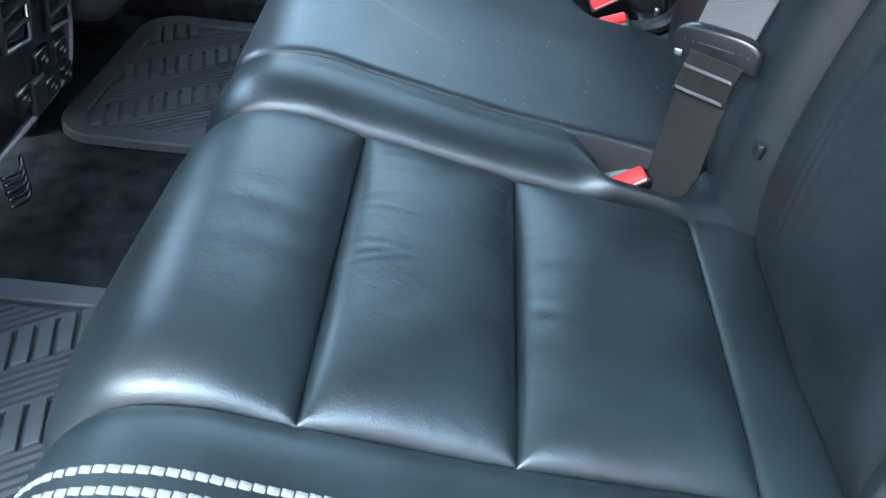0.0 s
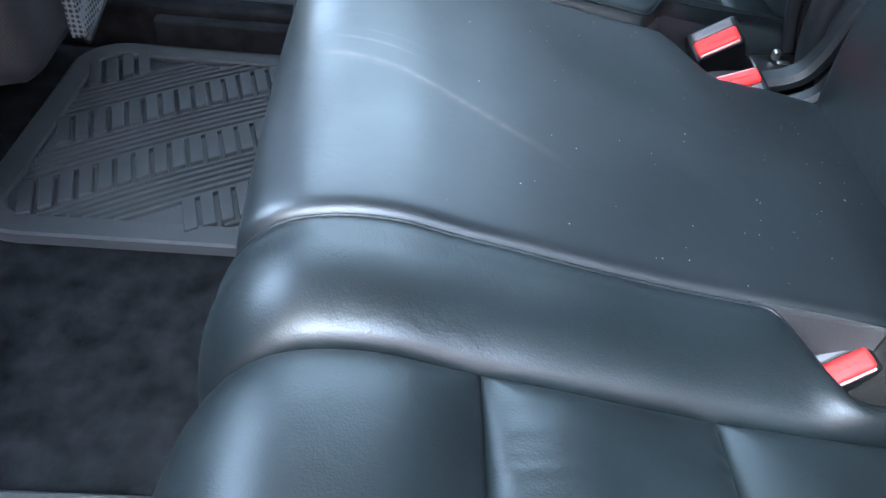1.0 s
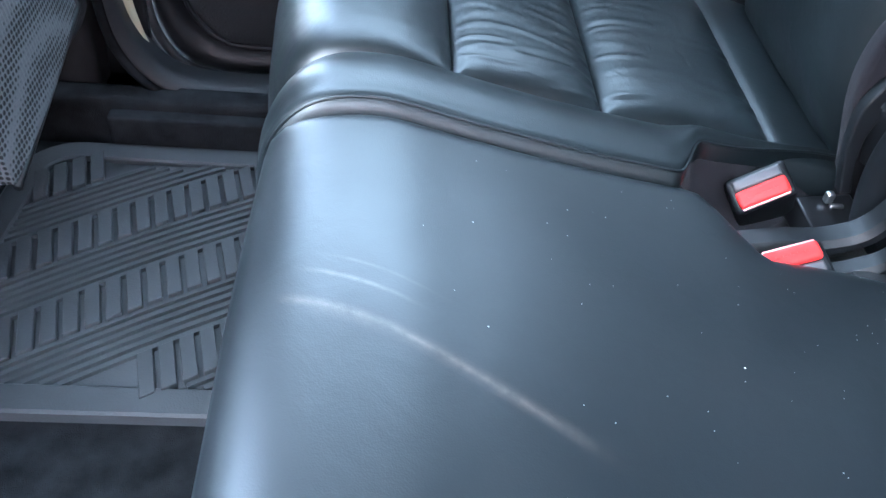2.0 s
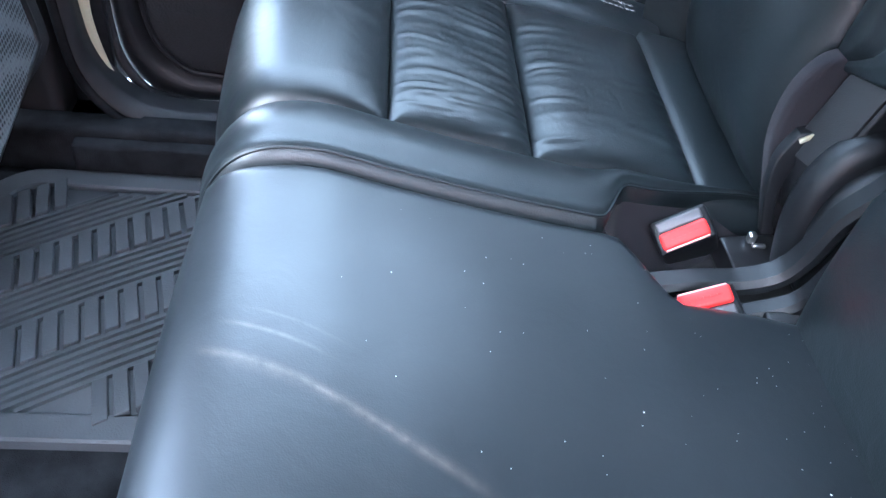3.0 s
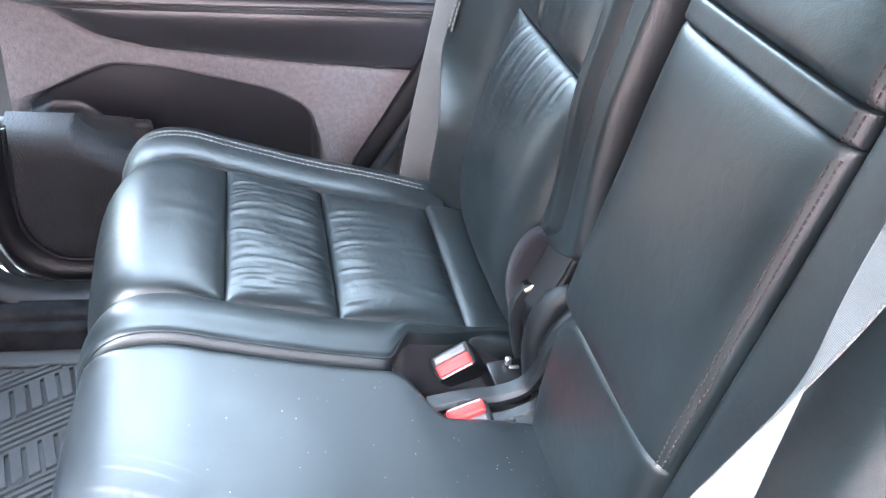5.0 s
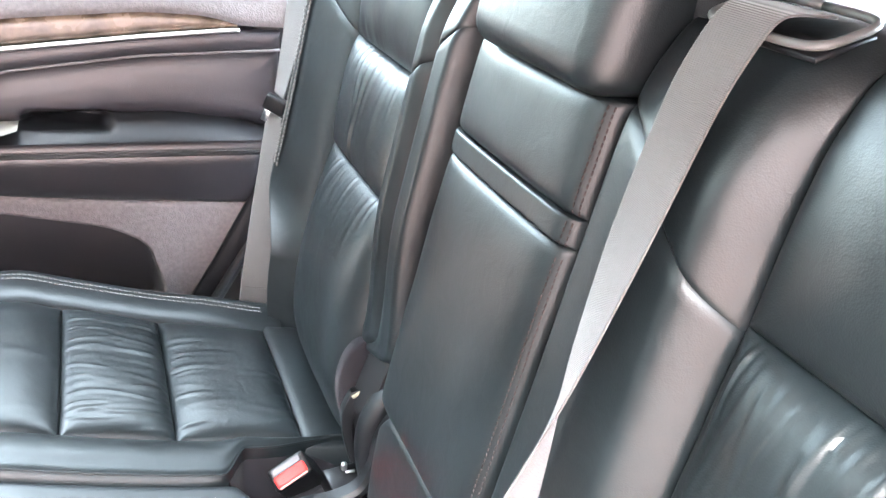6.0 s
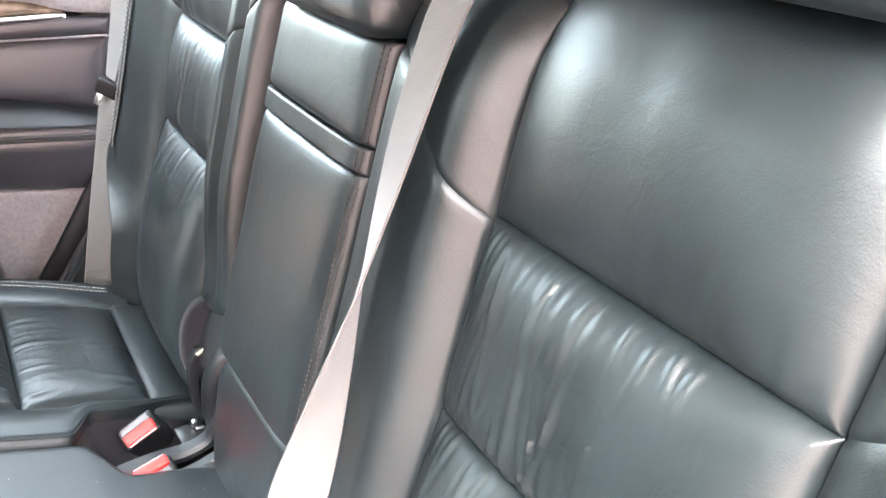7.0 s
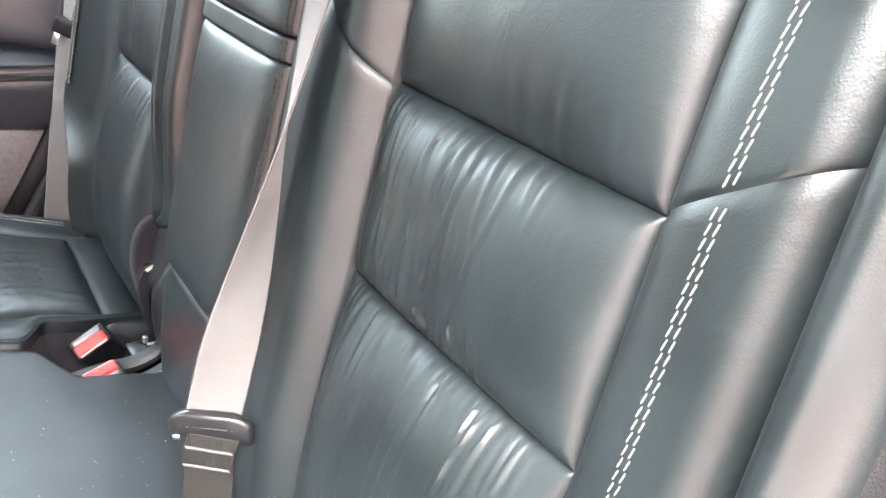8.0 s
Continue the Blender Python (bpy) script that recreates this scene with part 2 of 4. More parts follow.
def sweep(name, path, section, mat, up=(0, 0, 1), closed=True, crisp=0):
    """A section (list of (a, b): across and up) carried along a path of places; up may be one way or one for each place."""
    path = [Vector(p) for p in path]
    verts, k = [], len(section)
    for i, p in enumerate(path):
        t = (path[min(i + 1, len(path) - 1)] - path[max(i - 1, 0)]).normalized()
        u = Vector(up[i] if isinstance(up, list) else up)
        side = t.cross(u).normalized()
        u = side.cross(t)
        verts += [p + side * a + u * b for a, b in section]
    faces = [(i * k + j, i * k + (j + 1) % k, (i + 1) * k + (j + 1) % k, (i + 1) * k + j) for i in range(len(path) - 1) for j in range(k if closed else k - 1)]
    if closed:
        faces += [tuple(reversed(range(k))), tuple((len(path) - 1) * k + j for j in range(k))]
    me = mesh_of(name, verts, faces, mat)
    if crisp:
        me.set_sharp_from_angle(angle=radians(crisp))
    return me


def ring(r, k=8, flat=1.0):
    return [(r * math.cos(2 * math.pi * j / k), flat * r * math.sin(2 * math.pi * j / k)) for j in range(k)]


def slab(w, h):
    """A flat section with softened edges."""
    e = min(w, h) * 0.3
    return [(-w / 2, -h / 2 + e), (-w / 2 + e, -h / 2), (w / 2 - e, -h / 2), (w / 2, -h / 2 + e), (w / 2, h / 2 - e), (w / 2 - e, h / 2), (-w / 2 + e, h / 2), (-w / 2, h / 2 - e)]


def stitches(name, places, normals, mat, long=0.0042, thick=0.0011, step=0.0058, slant=0.0, broad=1.0):
    """A row of short thread stitches lying along a line of places."""
    p = [Vector(q) for q in places]
    run = [0.0]
    for a, b in zip(p, p[1:]):
        run.append(run[-1] + (b - a).length)
    verts, faces = [], []
    for i in range(int(run[-1] / step)):
        s = (i + 0.5) * step
        k = max(j for j in range(len(run)) if run[j] <= s)
        k = min(k, len(p) - 2)
        f = (s - run[k]) / max(run[k + 1] - run[k], 1e-6)
        c, t, n = p[k].lerp(p[k + 1], f), (p[k + 1] - p[k]).normalized(), Vector(normals[k]).normalized()
        side = t.cross(n).normalized()
        t = (t + side * slant).normalized()
        side = t.cross(n).normalized()
        base = len(verts)
        for a, w, h in ((-0.5, 0.5, 0.35), (-0.36, 1, 0.9), (0.36, 1, 0.9), (0.5, 0.5, 0.35)):
            for g, e in ((-1, -0.2), (-0.6, 0.9), (0.6, 0.9), (1, -0.2)):
                verts.append(c + t * (a * long) + side * (g * max(w, 0.35 if broad < 1.2 else 0.75 if broad < 2 else 0.9) * thick * 0.9 * broad) + n * (e * h * thick))
        for a in range(3):
            faces += [(base + a * 4 + j, base + a * 4 + j + 1, base + a * 4 + 5 + j, base + a * 4 + 4 + j) for j in range(3)]
    return mesh_of(name, verts, faces, mat)


def soft(a, lo, hi):
    a = min(1.0, max(0.0, (a - lo) / (hi - lo)))
    return a * a * (3 - 2 * a)


def dome(a, p=2.0):
    return 1 - abs(2 * a - 1) ** p


def ridged(x, y, seed=0.0):
    """Creases: sharp ridges of noise, 0 to 1."""
    v = 1 - abs(noise.noise((x, y, seed))) * 2.2
    return max(0.0, v) ** 3

# ---- car shell ----
shell = thing("car_body", (0, 0, 0), "pale painted car body shell around the cabin", "car body", kind="structure")


def plate(name, size, at, mat, parent, label="", bevel=0.01):
    return part(name, box(name, size, mat, bevel, 2, at), parent, label)


ground = part("ground", box("ground", (300, 300, 0.2), PAVING, 0, 1, (0, 0, -0.6)))
tagged(ground, "brown paved ground around the parked car", "ground", kind="structure")
# Unseen wall, added to cut the near sky and bounce warm light.
bounce_wall = part("bounce_wall_near", box("bounce_wall_near", (14, 0.3, 3.4), WARM_BOUNCE, 0, 1, (0, -3.1, 1.2)))
tagged(bounce_wall, "unseen warm wall added beside the car to shape the light", "wall", kind="structure")
# Unseen wall, added to hold back light from ahead and tint it green.
front_blocker = part("blocker_wall_front", box("blocker_wall_front", (0.3, 16, 4.4), BLOCKER_GREY, 0, 1, (-7.0, 3.0, 1.7)))
tagged(front_blocker, "unseen grey-green wall added ahead of the car to dim the light", "wall", kind="structure")
floor = part("floor", box("floor", (3.6, 1.36, 0.04), CARPET, 0, 1, (-0.4, MID, -0.056)))
tagged(floor, "black carpet on the car floor under the mats", "floor", kind="structure")
roof = part("ceiling", box("ceiling", (2.9, 1.36, 0.05), HEADLINER, 0.02, 2, (0.05, MID, 1.27)))
tagged(roof, "grey fabric headliner of the car", "ceiling", kind="structure")
for side, tag in ((1, "far"), (-1, "near")):
    y = MID + side * 0.80
    plate("roof_rail", (2.9, 0.12, 0.09), (0.05, MID + side * 0.70, 1.24), HEADLINER, shell)
    plate("rocker", (3.6, 0.16, 0.12), (-0.4, MID + side * 0.74, -0.10), BODY, shell)
    plate("quarter_panel", (1.3, 0.12, 0.62), (1.05, y, 0.28), PLASTIC_MATT, shell)
    plate("corner_pillar", (0.9, 0.08, 0.66), (1.10, y, 0.94), DOOR_GREY, shell)
    plate("centre_pillar", (0.13, 0.10, 1.2), (-0.95, y - side * 0.05, 0.64), PLASTIC_MATT, shell)
    plate("front_door_lower", (1.1, 0.1, 0.84), (-1.6, y, 0.34), PLASTIC_MATT, shell)
plate("rear_pillar", (0.14, 0.08, 0.66), (0.58, MID + 0.80, 0.94), DOOR_GREY, shell)
plate("rear_pillar", (0.50, 0.08, 0.66), (0.40, MID - 0.80, 0.94), DOOR_GREY, shell)
plate("tailgate_lower", (0.1, 1.5, 0.7), (1.7, MID, 0.3), PLASTIC_MATT, shell)
plate("cargo_floor", (1.3, 1.5, 0.05), (1.05, MID, 0.1), CARPET, shell)
plate("dashboard", (0.35, 1.5, 0.7), (-1.95, MID, 0.45), PLASTIC_MATT, shell, bevel=0.08)

# ---- rear bench: cushions ----
CUSHION = curve([(-0.35, 0.03), (-0.38, 0.11), (-0.394, 0.19), (-0.389, 0.245), (-0.364, 0.282), (-0.322, 0.290), (-0.265, 0.277), (-0.145, 0.25), (0.0, 0.228), (0.075, 0.214), (0.13, 0.195)])
NOSE = float(CUSHION["s"][CUSHION["p"][:, 0].argmin()])
SEAM1, SEAM2, SEAM3, REAR = (where(CUSHION, 0, x, NOSE) for x in (-0.268, -0.148, -0.002, 0.07))
CORNER = where(CUSHION, 0, -0.376, NOSE)
W_IN = 0.245


def w_out(s):
    """Where the outer seam of a cushion lies: it spreads towards the front."""
    x = on(CUSHION, s)[0]
    return 0.508 - 0.062 * x


def skin(c, side, s, w, h):
    a, b = on(c, s, h)
    return (a, MID + side * w, b)


def quilted(c, side, s0, s1, w0, wide, puff, groove=0.005, wrinkle=None, seam_r=0.004, ends=0.0):
    """The face and the back of one sewn panel: grooves at its seams, a dome between them."""

    def face(u, v):
        s = s0 + (s1 - s0) * u
        w1 = wide(s) if callable(wide) else wide
        w = w0 + (w1 - w0) * v
        d = min(u * (s1 - s0), (1 - u) * (s1 - s0), v * (w1 - w0), (1 - v) * (w1 - w0))
        h = groove * (1 - math.exp(-d / seam_r)) + puff * dome(u, 2.6) * dome(v, 4.0)
        if callable(wide):
            h += 0.012 * soft(w, 0.26, 0.5) * (1 - soft(s, NOSE - 0.02, NOSE + 0.09))
        h += ends * (1 - math.exp(-min(v, 1 - v) * (w1 - w0) / 0.018)) * dome(u, 6)
        if wrinkle:
            h += wrinkle(u, v) * (1 - math.exp(-d / 0.006))
        return skin(c, side, s, w, h)

    def back(u, v):
        s = s0 + (s1 - s0) * u
        w1 = wide(s) if callable(wide) else wide
        return skin(c, side, s, w0 + (w1 - w0) * v, -0.03)

    return face, back


def gathers(seed, specs, rough=0.0):
    """Folds of leather running in from the seams: specs of edge (0 or 1), count, span across, reach, height, width."""
    rng = random.Random(seed)
    folds = []
    for edge, count, lo, hi, near, far, high, wide in specs:
        for i in range(count):
            at = lo + (hi - lo) * (i + rng.uniform(-0.6, 0.6) + 0.5) / count
            folds.append((edge, at, rng.uniform(-0.10, 0.10), rng.uniform(near, far), high * rng.uniform(0.35, 1.2), wide * rng.uniform(0.6, 1.4), rng.uniform(0, 6)))

    def f(u, v):
        h = rough * noise.noise((u * 2.2, v * 4.5, seed))
        for edge, at, drift, far, high, wide, ph in folds:
            a = 1 - u if edge else u
            if a < far:
                x = (v - at - drift * a - 0.006 * math.sin(a * 8 + ph)) / wide
                if abs(x) < 3:
                    k = 1 - a / far
                    h += high * k ** 0.8 * (1 - x * x) * math.exp(-0.5 * x * x)
        return h
    return f


CUSHION_FOLDS = {
    "front_panel": lambda side: gathers(3 + side, [(1, 4, 0.1, 0.9, 0.2, 0.4, 0.0004, 0.03)], 0.0008),
    "middle_panel": lambda side: gathers(11 + side, [(0, 15, 0.05, 0.97, 0.35, 1.0, 0.0009, 0.013), (1, 13, 0.05, 0.97, 0.35, 1.0, 0.0009, 0.014)] if side > 0 else [(0, 7, 0.08, 0.6, 0.2, 0.6, 0.0005, 0.014), (1, 8, 0.1, 0.7, 0.12, 0.4, 0.0008, 0.011)], 0.0016),
    "rear_panel": lambda side: gathers(23 + side, [(0, 11, 0.03, 0.8, 0.2, 0.65, 0.0008, 0.018), (1, 6, 0.0, 0.5, 0.2, 0.6, 0.0008, 0.022)] if side > 0 else [(0, 4, 0.1, 0.8, 0.1, 0.3, 0.0005, 0.02), (1, 5, 0.0, 0.16, 0.15, 0.4, 0.0012, 0.012)], 0.0016),
}
BACK_FOLDS = {
    "lower_panel": lambda side: gathers(31 + side, [(1, 22, 0.03, 0.92, 0.10, 0.45, 0.0019, 0.010), (1, 7, 0.1, 0.9, 0.4, 0.9, 0.0015, 0.016)] if side < 0 else [(1, 13, 0.2, 0.95, 0.08, 0.3, 0.0008, 0.014), (1, 3, 0.4, 0.9, 0.3, 0.7, 0.0009, 0.025)], 0.0022),
    "middle_panel": lambda side: gathers(47 + side, [(1, 22, 0.03, 0.75, 0.15, 0.8, 0.0018, 0.010), (0, 17, 0.03, 0.65, 0.2, 0.8, 0.0018, 0.010), (0, 4, 0.22, 0.55, 1.2, 1.7, 0.0024, 0.012)] if side < 0 else [(1, 14, 0.1, 0.9, 0.1, 0.4, 0.0009, 0.014), (1, 4, 0.3, 0.75, 0.9, 1.5, 0.0016, 0.020)], 0.0020),
    "upper_panel": lambda side: gathers(59 + side, [(1, 7, 0.1, 0.95, 0.08, 0.3, 0.0012, 0.025), (0, 5, 0.5, 0.98, 0.1, 0.35, 0.0012, 0.025)], 0.003),
}


def rear_cushion(side, label):
    ob = thing("seat_cushion", (-0.1, MID + side * 0.38, 0.02), label, "car seat", "outer rear seats")
    inset = (-0.092, 0.012) if side < 0 else (-0.095, 0.5)

    def w_inner(x):
        if side > 0:
            return 0.1625 + 0.052 * soft(x, -0.110, -0.076) + 0.028 * soft(x, -0.08, 0.05)
        cut = soft(x, inset[0] - 0.012, inset[0] + 0.02) * (1 - soft(x, inset[1] - 0.026, inset[1] + 0.016))
        return 0.1625 + 0.066 * cut

    def inner(u, v):
        s = 0.02 + (REAR + 0.0 - 0.02) * u
        x = on(CUSHION, s)[0]
        w0 = w_inner(x) if s > NOSE else 0.1625
        crest = 0.012 + 0.008 * soft(s, NOSE - 0.05, NOSE + 0.12) * (1 - 0.8 * soft(x, -0.1, 0.0))
        if v > 0.45:
            h = crest * math.sqrt(max(0.0, 1 - ((v - 0.45) / 0.55) ** 2)) ** 1.2
        elif v > 0.2:
            h = crest * (0.9 + 0.1 * soft(v, 0.2, 0.45))
        else:
            h = -0.004 + (0.9 * crest + 0.004) * math.sqrt(max(0.0, 1 - ((0.2 - v) / 0.2) ** 2))
        h += 0.0008 * noise.noise((x * 20, v * 3, side))
        return skin(CUSHION, side, s, w0 + (W_IN - w0) * v, h)

    def inner_back(u, v):
        s = 0.02 + (REAR - 0.02) * u
        x = on(CUSHION, s)[0]
        w0 = (w_inner(x) if s > NOSE else 0.165) + 0.004
        return skin(CUSHION, side, s, w0 + (W_IN - w0) * v, -0.09 if s > NOSE else -0.04)

    part("inner_bolster", pad("inner_bolster", inner, 90, 28, inner_back, LEATHER, tight=0.0), ob)
    welt = [Vector(inner(u, 0.10)) + Vector((0, 0, 0.0006)) for u in np.linspace(0.30, 0.99, 90)]
    part("seam_welt", sweep("seam_welt", welt, ring(0.0011, 6), LEATHER), ob)
    for name, s0, s1, puff, power, mat in (("front_panel", 0.02, SEAM1, 0.007, 0.25, LEATHER), ("middle_panel", SEAM1, SEAM2, 0.007, 1.0, LEATHER_SOFT), ("rear_panel", SEAM2, SEAM3, 0.006, 0.55, LEATHER_SOFT)):
        face, back = quilted(CUSHION, side, s0, s1, W_IN, w_out, puff, wrinkle=CUSHION_FOLDS[name](side), ends=0.008)
        part(name, pad(name, face, 44, 150, back, mat), ob)
    face, back = quilted(CUSHION, side, SEAM3, REAR + 0.02, W_IN - 0.012, 0.525, 0.002)
    part("rear_strip", pad("rear_strip", face, 20, 40, back, LEATHER), ob)

    def outer_h(v):
        h = 0.014 * (1 - math.exp(-v / 0.12))
        return h - (0.05 * (1 - math.sqrt(max(0.0, 1 - ((v - 0.6) / 0.4) ** 2))) if v > 0.6 else 0.0)

    def outer(u, v):
        s = 0.02 + (SEAM3 + 0.03 - 0.02) * u
        return skin(CUSHION, side, s, w_out(s) + 0.105 * v, outer_h(v) * (1 - 0.5 * soft(u, 0.8, 1)))

    def outer_back(u, v):
        return skin(CUSHION, side, 0.02 + (SEAM3 + 0.01) * u, w_out(0.02 + (SEAM3 + 0.01) * u) + 0.1 * v, -0.1)

    part("outer_bolster", pad("outer_bolster", outer, 70, 30, outer_back, LEATHER, tight=0.0), ob)
    steps = np.linspace(0.10, 0.97, 90)
    for row, w in enumerate((0.46, 0.57)):
        line = [outer(u, w) for u in steps]
        normal = [(on(CUSHION, 0.02 + (SEAM3 + 0.01) * u, 1)[0] - on(CUSHION, 0.02 + (SEAM3 + 0.01) * u)[0], side * 0.15, on(CUSHION, 0.02 + (SEAM3 + 0.01) * u, 1)[1] - on(CUSHION, 0.02 + (SEAM3 + 0.01) * u)[1]) for u in steps]
        part("stitching", stitches("stitching", line, normal, THREAD, 0.0058, 0.0009, 0.0066, 0.12, 3.0), ob, "white contrast thread", "stuff")
    part("cushion_base", box("cushion_base", (0.42, 0.40, 0.16), PLASTIC_MATT, 0.02, 2, (-0.13, MID + side * 0.40, 0.10)), ob, "dark seat base under the cushion")
    return ob


near_cushion = rear_cushion(-1, "black leather outer rear seat cushion with white double stitching")
far_cushion = rear_cushion(1, "black leather outer rear seat cushion with creased middle panel")


def centre_cushion():
    ob = thing("centre_cushion", (-0.1, MID, 0.02), "flat black leather middle seat cushion with scuff marks", "car seat")

    def edges(x, s):
        cut = soft(x, -0.102, -0.058) if s > NOSE else 0.0
        return -0.162, 0.162 - 0.062 * cut

    def face(u, v):
        s = 0.02 + (REAR + 0.03 - 0.02) * u
        x = on(CUSHION, s)[0]
        y0, y1 = edges(x, s)
        y = y0 + (y1 - y0) * v
        d = min(y - y0, y1 - y)
        h = 0.003 + 0.009 * soft(s, NOSE - 0.03, NOSE + 0.12) - 0.007 * math.exp(-d / 0.003) + 0.003 * dome(v, 2)
        h += 0.0010 * noise.noise((x * 9, y * 9, 2.0)) - 0.003 * soft(x, -0.02, 0.06) + 0.008 * math.exp(-((s - CORNER) / 0.022) ** 2)
        return (*[q for q in (on(CUSHION, s, h)[0], MID + y)], on(CUSHION, s, h)[1])

    def back(u, v):
        s = 0.02 + (REAR + 0.01) * u
        x = on(CUSHION, s)[0]
        y0, y1 = edges(x, s)
        p = on(CUSHION, s, -0.06)
        return (p[0], MID + y0 + (y1 - y0) * v, p[1])

    part("cushion_cover", pad("cushion_cover", face, 80, 60, back, SCUFFED, tight=0.3), ob)
    rng = random.Random(5)
    verts, faces = [], []
    for i in range(120):
        u, v = 0.42 + 0.56 * rng.random() ** 0.6, rng.random() * 0.96 + 0.02
        c, r = Vector(face(u, v)), rng.uniform(0.00016, 0.00045) * (1.6 if rng.random() < 0.1 else 1)
        t = Vector((rng.uniform(-1, 1), rng.uniform(-1, 1), 0)).normalized()
        o, k = t.cross(Vector((0, 0, 1))), len(verts)
        verts += [c + t * r * 1.6, c + o * r, c - t * r * 1.6, c - o * r, c + Vector((0, 0, r * 0.8))]
        faces += [(k, k + 1, k + 4), (k + 1, k + 2, k + 4), (k + 2, k + 3, k + 4), (k + 3, k, k + 4)]
    part("dust", mesh_of("dust", verts, faces, DUST), ob, "pale specks of dust and lint", "stuff")
    part("cushion_base", box("cushion_base", (0.40, 0.24, 0.14), PLASTIC_MATT, 0.02, 2, (-0.13, MID, 0.09)), ob, "dark seat base under the cushion")
    return ob


centre = centre_cushion()

# ---- rear bench: backrests ----
BACK = curve([(0.13, 0.16), (0.075, 0.19), (0.058, 0.25), (0.06, 0.34), (0.074, 0.44), (0.09, 0.54), (0.108, 0.664), (0.121, 0.745), (0.130, 0.780), (0.147, 0.807), (0.187, 0.818), (0.28, 0.806)])
TOP = float(BACK["s"][BACK["p"][:, 1].argmax()])
BEND = BACK["s"] <= TOP


def at_z(z):
    return float(np.interp(z, BACK["p"][BEND, 1], BACK["s"][BEND]))


B_IN, B_OUT = 0.25, 0.512


def rear_backrest(side, label):
    ob = thing("rear_seat_half", (0.12, MID + side * 0.38, 0.2), label, "car seat back", "outer rear backrests")
    rows = (("lower_panel", at_z(0.215), at_z(0.52), 0.020, 0.9, LEATHER_SOFT), ("middle_panel", at_z(0.52), at_z(0.667), 0.010, 1.3, LEATHER_SOFT), ("upper_panel", at_z(0.667), TOP + 0.05, 0.014, 0.25, LEATHER))
    for name, s0, s1, puff, power, mat in rows:
        face, back = quilted(BACK, side, s0, s1, B_IN, B_OUT, puff, wrinkle=BACK_FOLDS[name](side), ends=0.008)
        part(name, pad(name, face, 70, 150, back, mat), ob)

    def bolster_h(w):
        d = B_IN - w
        rise = 0.036 * math.sqrt(soft(d, -0.004, 0.034))
        if side < 0:
            return rise * (1 - 0.38 * soft(d, 0.05, 0.14)) - 0.010 * soft(d, 0.134, 0.146) ** 2
        rise -= 0.010 * soft(d, 0.046, 0.064) * (1 - soft(d, 0.068, 0.096)) + 0.007 * math.exp(-((d - 0.067) / 0.0035) ** 2)
        return rise - 0.05 * soft(d, 0.118, 0.146) ** 2

    def seam_z(w):
        return 0.664 + (B_IN - w) * 0.62

    def reach(s):
        if side < 0:
            return 1.0
        z = on(BACK, s)[1]
        return 0.80 * (0.03 + 0.97 * soft(z, 0.350, 0.400))

    def inner(lo):
        def face(u, v):
            w = B_IN - 0.146 * v
            mid = at_z(seam_z(w))
            s0, s1 = (at_z(0.215), mid) if lo else (mid, TOP + 0.05)
            s = s0 + (s1 - s0) * u
            d = (1 - u) * (s1 - s0) if lo else u * (s1 - s0)
            h = bolster_h(w) * (1.0 if side < 0 else 0.3 + 0.7 * soft(on(BACK, s)[1], 0.37, 0.56)) * min(1.0, 1.6 * reach(s)) * (1 - 0.75 * soft(s, at_z(0.72), TOP)) - 0.0025 * math.exp(-d / 0.002)
            return skin(BACK, side, s, B_IN - (B_IN - w) * reach(s), h)
        def back(u, v):
            w = B_IN - 0.14 * v
            mid = at_z(seam_z(w))
            s0, s1 = (at_z(0.215), mid) if lo else (mid, TOP + 0.05)
            s = s0 + (s1 - s0) * u
            return skin(BACK, side, s, B_IN - (B_IN - w) * reach(s), -0.03)
        return face, back

    for name, lo in (("inner_bolster", True), ("inner_bolster_top", False)):
        face, back = inner(lo)
        part(name, pad(name, face, 60, 50, back, LEATHER, tight=0.3), ob)

    def outer(lo):
        def ends(v):
            mid = at_z(0.668 + 0.06 * v)
            return (at_z(0.215), mid) if lo else (mid, TOP + 0.05)
        def width(s):
            return (0.099 if side < 0 else 0.124) - (0.068 if side < 0 else 0.085) * (1 - soft(on(BACK, s)[1], 0.33, 0.42))
        def face(u, v):
            s0, s1 = ends(v)
            s = s0 + (s1 - s0) * u
            d = (1 - u) * (s1 - s0) if lo else u * (s1 - s0)
            edge = 0.62 if side < 0 else 0.93
            wing = 0.024 * (1 - math.exp(-v / 0.12)) if side < 0 else 0.014 * (1 - math.exp(-v / 0.12)) + 0.036 * v ** 1.3
            h = wing - 0.05 * (1 - math.sqrt(max(0.0, 1 - (max(0.0, v - edge) / (1 - edge)) ** 2))) - 0.002 * math.exp(-d / 0.002)
            return skin(BACK, side, s, B_OUT + width(s) * v, h)
        def back(u, v):
            s0, s1 = ends(v)
            s = s0 + (s1 - s0) * u
            return skin(BACK, side, s, B_OUT + width(s) * 0.97 * v, -0.05)
        return face, back

    for name, lo in (("outer_bolster", True), ("outer_bolster_top", False)):
        face, back = outer(lo)
        piece = part(name, pad(name, face, 60, 40, back, LEATHER, tight=0.3), ob)
        for v in (0.40, 0.445) if side < 0 else (0.83, 0.885):
            us = np.linspace(0.45 if lo else 0.01, 0.995, 80)
            line = [face(u, v) for u in us]
            if side > 0:
                line = [Vector(p) + Vector((-0.0025, -0.001, 0.0)) for p in line]
            part("stitching", stitches("stitching", line, [(-1, 0, 0.15)] * 80, THREAD, 0.0066, 0.0006 if side < 0 else 0.0016, 0.0070, 0.22, 1.1 if side < 0 else 1.6), piece, "white contrast thread", "stuff")
